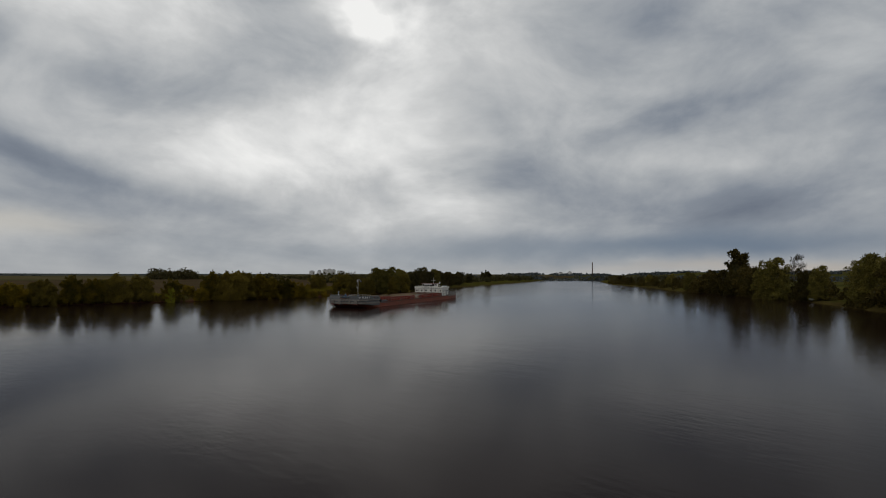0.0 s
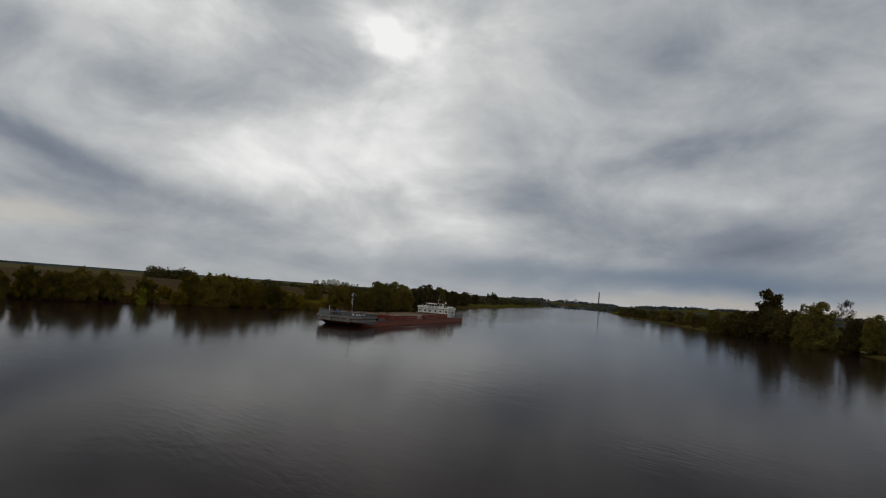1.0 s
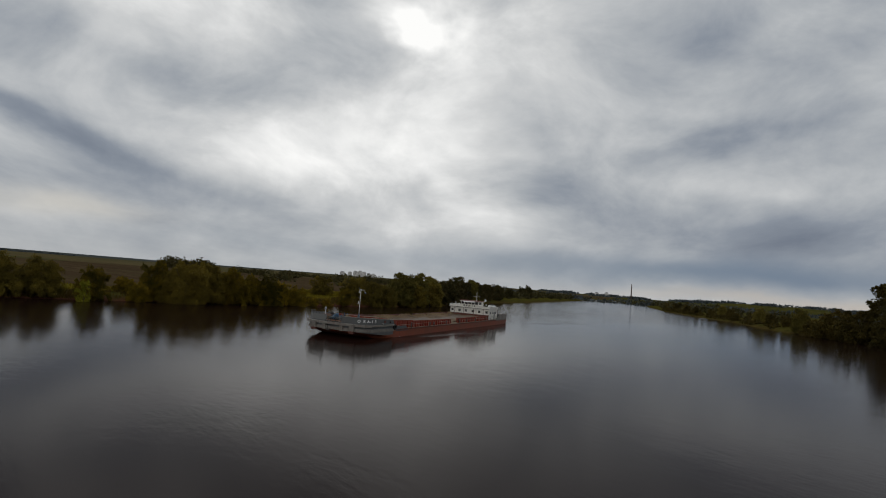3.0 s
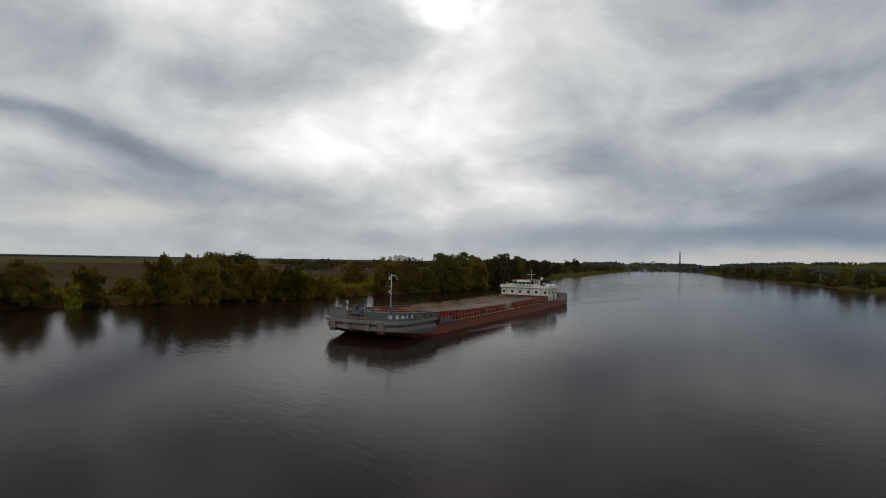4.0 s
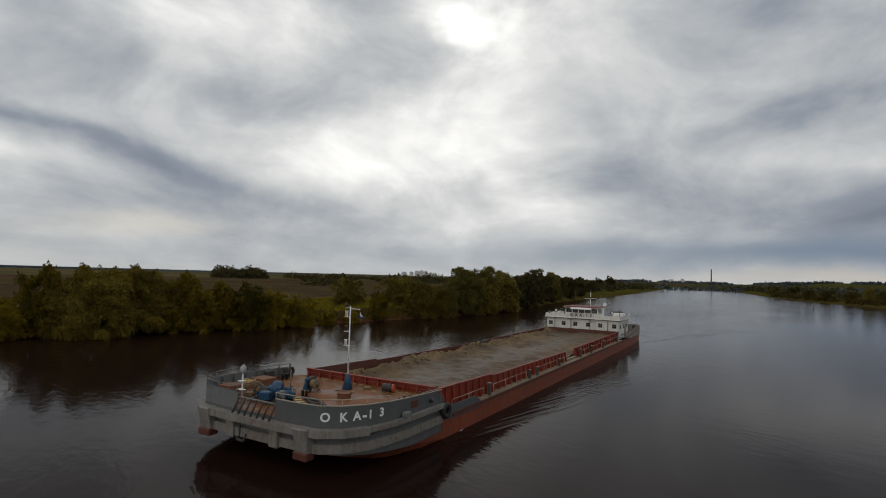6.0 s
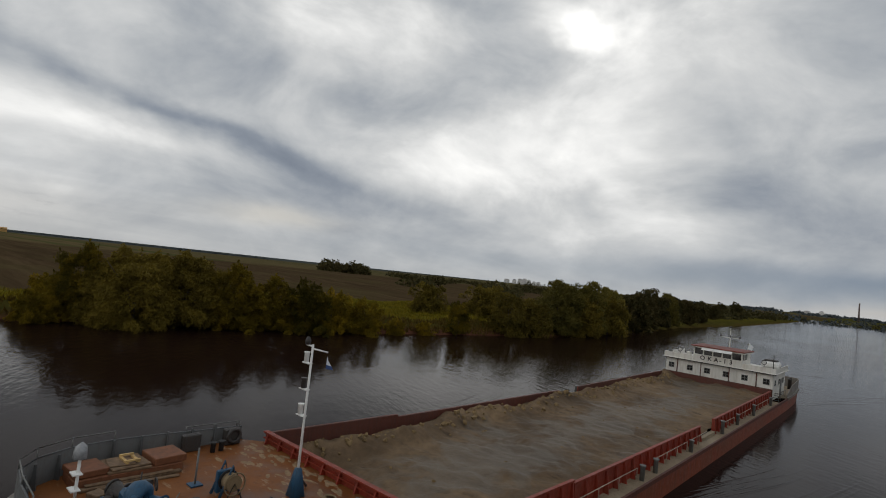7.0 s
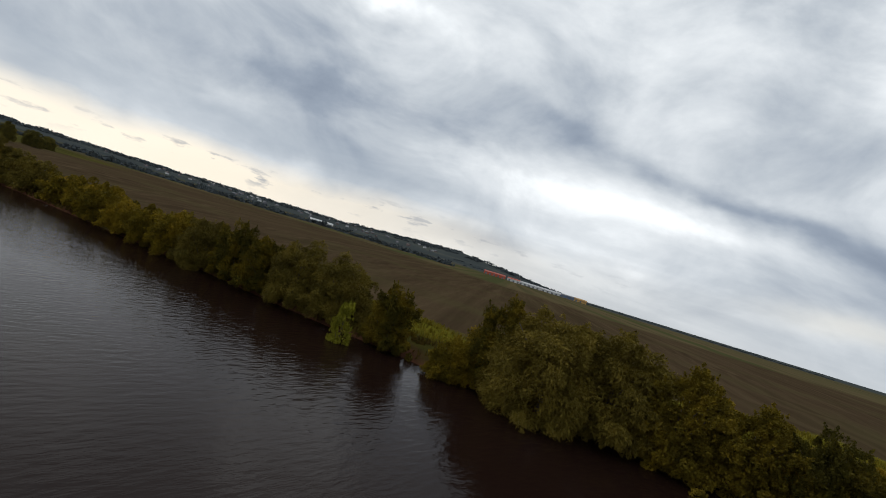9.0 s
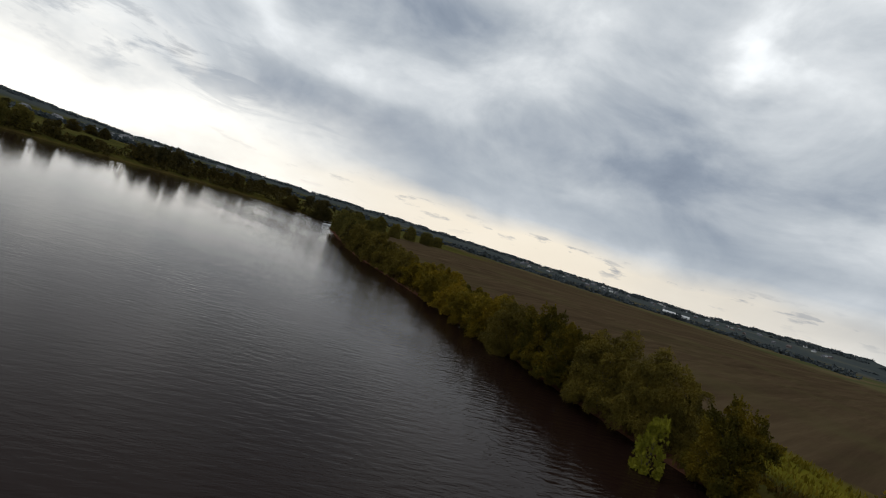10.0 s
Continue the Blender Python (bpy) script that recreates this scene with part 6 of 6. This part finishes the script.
# smaller gear than the deck suggests: about its own foot
for name, (x, y), k in (("anchor_winch", (-0.8, -4.5), 0.85), ("hose_reel", (-1.0, -1.9), 0.8), ("oil_drum", (2.45, 0.95), 0.86), ("hatch_box", (1.45, -2.0), 0.8),
                        ("double_bitts", (-0.4, -3.1), 0.85), ("bow_light_post", (-2.3, -5.7), 0.85), ("rope_coil", (0.95, 0.75), 0.75)):
    ob = bpy.data.objects[name]
    ob.matrix_basis = Matrix.Translation((x, y, DECK_Z)) @ Matrix.Scale(k, 4) @ Matrix.Translation((-x, -y, -DECK_Z)) @ ob.matrix_basis
for name, shift in (("anchor_winch", (-0.45, -0.1, 0)), ("hose_reel", (-0.3, 0.1, 0)), ("double_bitts", (-0.2, 0, 0)), ("bow_light_post", (-0.35, -0.1, 0)), ("vent_pole", (-0.35, -0.1, 0))):
    ob = bpy.data.objects[name]
    ob.matrix_basis = Matrix.Translation(shift) @ ob.matrix_basis
mast.matrix_basis = Matrix.Diagonal((0.78, 0.78, 1, 1))
# she lies deep with her load
AFLOAT = set("cargo_barge tyre_fender sand_load sand_clods oil_drum hatch_box anchor_winch hose_reel double_bitts board_stack gangplank steel_ladder bow_light_post vent_pole deck_rope rope_coil spilt_sand".split())
for ob in list(scene.objects):
    if ob.parent is None and ob.name in AFLOAT:
        ob.location.z -= 0.46


# ripples that the barge throws up: low ridges of water
wake_rng = np.random.default_rng(61)
wake = bmesh.new()


def ripple(a, b, wide, tall, bend=0.0):
    a, b = Vector(a), Vector(b)
    w = (b - a).normalized()
    across = Vector((w.y, -w.x))
    n = max(6, int((b - a).length / 0.7))
    rows_ = []
    for k in range(n + 1):
        f = k / n
        p = a + (b - a) * f + across * (bend * math.sin(math.pi * f) + 0.03 * math.sin(f * 9 + a.x))
        h = tall * math.sin(math.pi * min(1.0, 0.12 + f * 0.88)) * (0.85 + 0.15 * math.sin(f * 11 + a.y * 3))
        rows_.append([wake.verts.new((*(p + across * wide * q), z)) for q, z in ((-0.5, -0.02), (-0.2, h * 0.6), (0.0, h), (0.2, h * 0.6), (0.5, -0.02))])
    for r0, r1 in zip(rows_, rows_[1:]):
        for k in range(4):
            wake.faces.new((r0[k], r1[k], r1[k + 1], r0[k + 1])).smooth = True


for s in (1, -1):
    for k in range(64):
        y0 = 0.2 + 0.40 * k + wake_rng.uniform(-0.3, 0.3)
        x0 = 6.15 + 0.11 * k * wake_rng.random() ** 1.6
        far = wake_rng.uniform(5, 11)
        ripple((s * x0, y0), (s * (x0 + far * 0.27), y0 + far), wake_rng.uniform(0.3, 0.6), wake_rng.uniform(0.012, 0.034) * (1 - k / 90), 0.25)
    for k in range(60):
        y0 = 62 + 0.75 * k
        x0 = 5.6 + 0.30 * k * wake_rng.uniform(0.55, 1.0)
        far = wake_rng.uniform(3, 8)
        ripple((s * x0, y0), (s * (x0 + far * 0.42), y0 + far), wake_rng.uniform(0.4, 0.7), wake_rng.uniform(0.010, 0.028), 0.3)
for k in range(60):
    x0, y0 = wake_rng.uniform(-5.5, 5.5), 70.5 + 0.6 * k
    ripple((x0 - 0.9, y0), (x0 + 0.9, y0 + wake_rng.uniform(-0.5, 0.5)), 0.45, wake_rng.uniform(0.012, 0.03))
wake_mesh = bpy.data.meshes.new("wake")
wake.to_mesh(wake_mesh)
wake.free()
wake_mesh.materials.append(WATER)
tagged(new("wake", wake_mesh), "low ripples spreading from the hull and stern of the barge", "wake", kind="stuff")
foam_bm = bmesh.new()
foam_rng = np.random.default_rng(8)
for s in (1, -1):
    y = -0.5
    while y < 5:
        step = foam_rng.uniform(0.25, 0.9)
        x = float(np.interp(y, [-0.6, 1.5, 4.0, 6.0], [5.55, 5.9, 6.08, 6.12])) + foam_rng.uniform(0.0, 0.12)
        wall_along([(s * x, y), (s * (x + 0.02), y + step * 0.5), (s * x, y + step)], -0.03, 0.02 + 0.02 * foam_rng.random(), foam_rng.uniform(0.02, 0.06), foam_bm)
        y += step + foam_rng.uniform(0.0, 0.5 if y < 3 else 5.0)
foam_mesh = bpy.data.meshes.new("bow_foam")
foam_bm.to_mesh(foam_mesh)
foam_bm.free()
foam_mesh.materials.append(FLAG_WHITE)
tagged(new("bow_foam", foam_mesh), "thin line of white foam along the waterline of the barge", "foam", kind="stuff")


# ---- far buildings ----
def polar(az_deg, far):
    return -math.sin(radians(az_deg)) * far, math.cos(radians(az_deg)) * far


def apartment_block(az_deg, far, wide, tall, deep=16):
    x, y = polar(az_deg, far)
    b = empty("apartment_block", (x, y, height_at(x, y) - 1), "pale concrete high-rise apartment block on the horizon", "building", "apartment blocks")
    part("wall", box((-wide / 2, -deep / 2, 0), (wide / 2, deep / 2, tall), 0.2), CONCRETE, b)
    part("roof", box((-wide * 0.3, -deep * 0.3, tall), (wide * 0.3, deep * 0.3, tall + 3), 0.1), ROOF_GREY, b)
    for k in range(int(tall / 3.2)):
        part("window_row", box((-wide / 2 + 1, -deep / 2 - 0.05, 1.4 + 3.2 * k), (wide / 2 - 1, -deep / 2, 2.1 + 3.2 * k)), ROOF_GREY, b)
    b.rotation_euler = (0, 0, radians(az_deg))
    return b


for az_deg, wide, tall in ((34.2, 34, 30), (33.4, 26, 33), (32.8, 30, 42), (32.3, 30, 46), (31.85, 26, 40), (31.3, 22, 31), (30.85, 26, 29), (17.4, 40, 22), (6.3, 30, 24), (5.3, 24, 30)):
    apartment_block(az_deg, 2700, wide * 0.8, tall * 0.62)

cx, cy = polar(2.66, 2300)
chimney = empty("factory_chimney", (cx, cy, height_at(cx, cy) - 1), "tall slim brick factory chimney on the horizon", "chimney")
part("shaft", tube([(0, 0, 0), (0, 0, 30), (0, 0, 66)], [3.2, 2.5, 2.0], 14), BRICK_RED, chimney)
part("rim", tube([(0, 0, 63), (0, 0, 66.5)], [2.3, 2.3], 14), CONCRETE, chimney)


def shed(az_deg, far, wide, tall, deep, wall, roof, label):
    x, y = polar(az_deg, far)
    b = empty("warehouse", (x, y, height_at(x, y) - 0.5), label, "warehouse", "sheds beyond the field")
    part("wall", box((-wide / 2, -deep / 2, 0), (wide / 2, deep / 2, tall), 0.1), wall, b)
    bm = bmesh.new()
    v = [bm.verts.new(p) for p in ((-wide / 2, -deep / 2 - 1, tall), (wide / 2, -deep / 2 - 1, tall), (wide / 2, 0, tall + 3), (-wide / 2, 0, tall + 3), (-wide / 2, deep / 2 + 1, tall), (wide / 2, deep / 2 + 1, tall))]
    for f in ((0, 1, 2, 3), (3, 2, 5, 4), (0, 3, 4), (1, 5, 2), (0, 4, 5, 1)):
        bm.faces.new([v[k] for k in f])
    part("roof", bm, roof, b)
    for k in range(int(wide / 12)):
        part("door", box((-wide / 2 + 4 + 12 * k, -deep / 2 - 0.1, 0), (-wide / 2 + 9 + 12 * k, -deep / 2, tall * 0.65)), ROOF_GREY, b)
    b.rotation_euler = (0, 0, radians(az_deg))


for az_deg, wide, tall, wall, roof, label in (
        (91.3, 62, 8.5, SHED_RED, SHED_RED, "long red warehouse beyond the field"), (89.2, 36, 8, SHED_WHITE, SHED_RED, "white warehouse with a red roof beyond the field"),
        (87.3, 70, 7, SHED_WHITE, SHED_WHITE, "long white warehouse beyond the field"), (85.0, 60, 6.5, SHED_WHITE, SHED_WHITE, "long white warehouse beyond the field"),
        (83.3, 40, 7, SHED_BLUE, ROOF_GREY, "grey-blue shed beyond the field"), (82.0, 34, 7.5, SHED_ORANGE, SHED_ORANGE, "ochre shed beyond the field"),
        (110.5, 50, 5.5, SHED_WHITE, SHED_WHITE, "long white greenhouse beyond the field")):
    shed(az_deg, 1500 if az_deg < 100 else 1150, wide, tall, 22, wall, roof, label)


def cottage(x, y, wall, roof, s):
    b = empty("cottage", (x, y, height_at(x, y) - 0.5), "small village house on the far slope", "house", "village houses")
    part("wall", box((-5 * s, -4 * s, 0), (5 * s, 4 * s, 4.5 * s), 0.1), wall, b)
    bm = bmesh.new()
    v = [bm.verts.new(p) for p in ((-5.5 * s, -4.5 * s, 4.5 * s), (5.5 * s, -4.5 * s, 4.5 * s), (5.5 * s, 0, 8 * s), (-5.5 * s, 0, 8 * s), (-5.5 * s, 4.5 * s, 4.5 * s), (5.5 * s, 4.5 * s, 4.5 * s))]
    for f in ((0, 1, 2, 3), (3, 2, 5, 4), (0, 3, 4), (1, 5, 2), (0, 4, 5, 1)):
        bm.faces.new([v[k] for k in f])
    part("roof", bm, roof, b)
    b.rotation_euler = (0, 0, (x * 7.3 + y) % 3.1)


town_rng = np.random.default_rng(17)
for k in range(70):
    a, far = town_rng.uniform(98, 132), town_rng.uniform(1900, 2900)
    cottage(*polar(a, far), (CONCRETE, ROOF_GREY, BRICK_RED)[int(town_rng.integers(3))], (ROOF_GREY, ROOF_GREY, BRICK_RED)[int(town_rng.integers(3))], town_rng.uniform(0.8, 1.4))
for k in range(14):
    a, far = town_rng.uniform(158, 176), town_rng.uniform(900, 1500)
    cottage(*polar(a, far), (SHED_WHITE, CONCRETE)[int(town_rng.integers(2))], ROOF_GREY, town_rng.uniform(0.9, 1.5))

# a moored pontoon at the point, a car among the trees opposite
pontoon = empty("pontoon", (-172, -233, 0), "long pale mooring pontoon at the wooded point", "pontoon")
part("float", box((-12, -2, -0.4), (12, 2, 0.7), 0.1), CONCRETE, pontoon)
part("cabin", box((-9, -1.4, 0.7), (-2, 1.4, 2.8), 0.05), SHED_WHITE, pontoon)
part("roof", box((-9.3, -1.7, 2.8), (-1.7, 1.7, 2.95), 0.03), ROOF_GREY, pontoon)
part("railing", tube([(-1.5, -1.9, 1.6), (12, -1.9, 1.6)], 0.04, 5), SHED_WHITE, pontoon)
pontoon.rotation_euler = (0, 0, radians(35))
car = empty("parked_car", (131.5, 91.5, height_at(131.5, 91.5) + 0.02), "white car parked among the trees on the bank", "car")
part("body", box((-2.1, -0.85, 0.28), (2.1, 0.85, 0.85), 0.12), PURE_WHITE, car)
part("cabin", box((-1.3, -0.75, 0.85), (1.1, 0.75, 1.42), 0.2), GLASS, car)
for x in (-1.35, 1.35):
    for y in (-0.8, 0.8):
        part("wheel", tube([(x, y - 0.1, 0.31), (x, y + 0.1, 0.31)], 0.31, 12), RUBBER, car)
car.rotation_euler = (0, 0, radians(75))
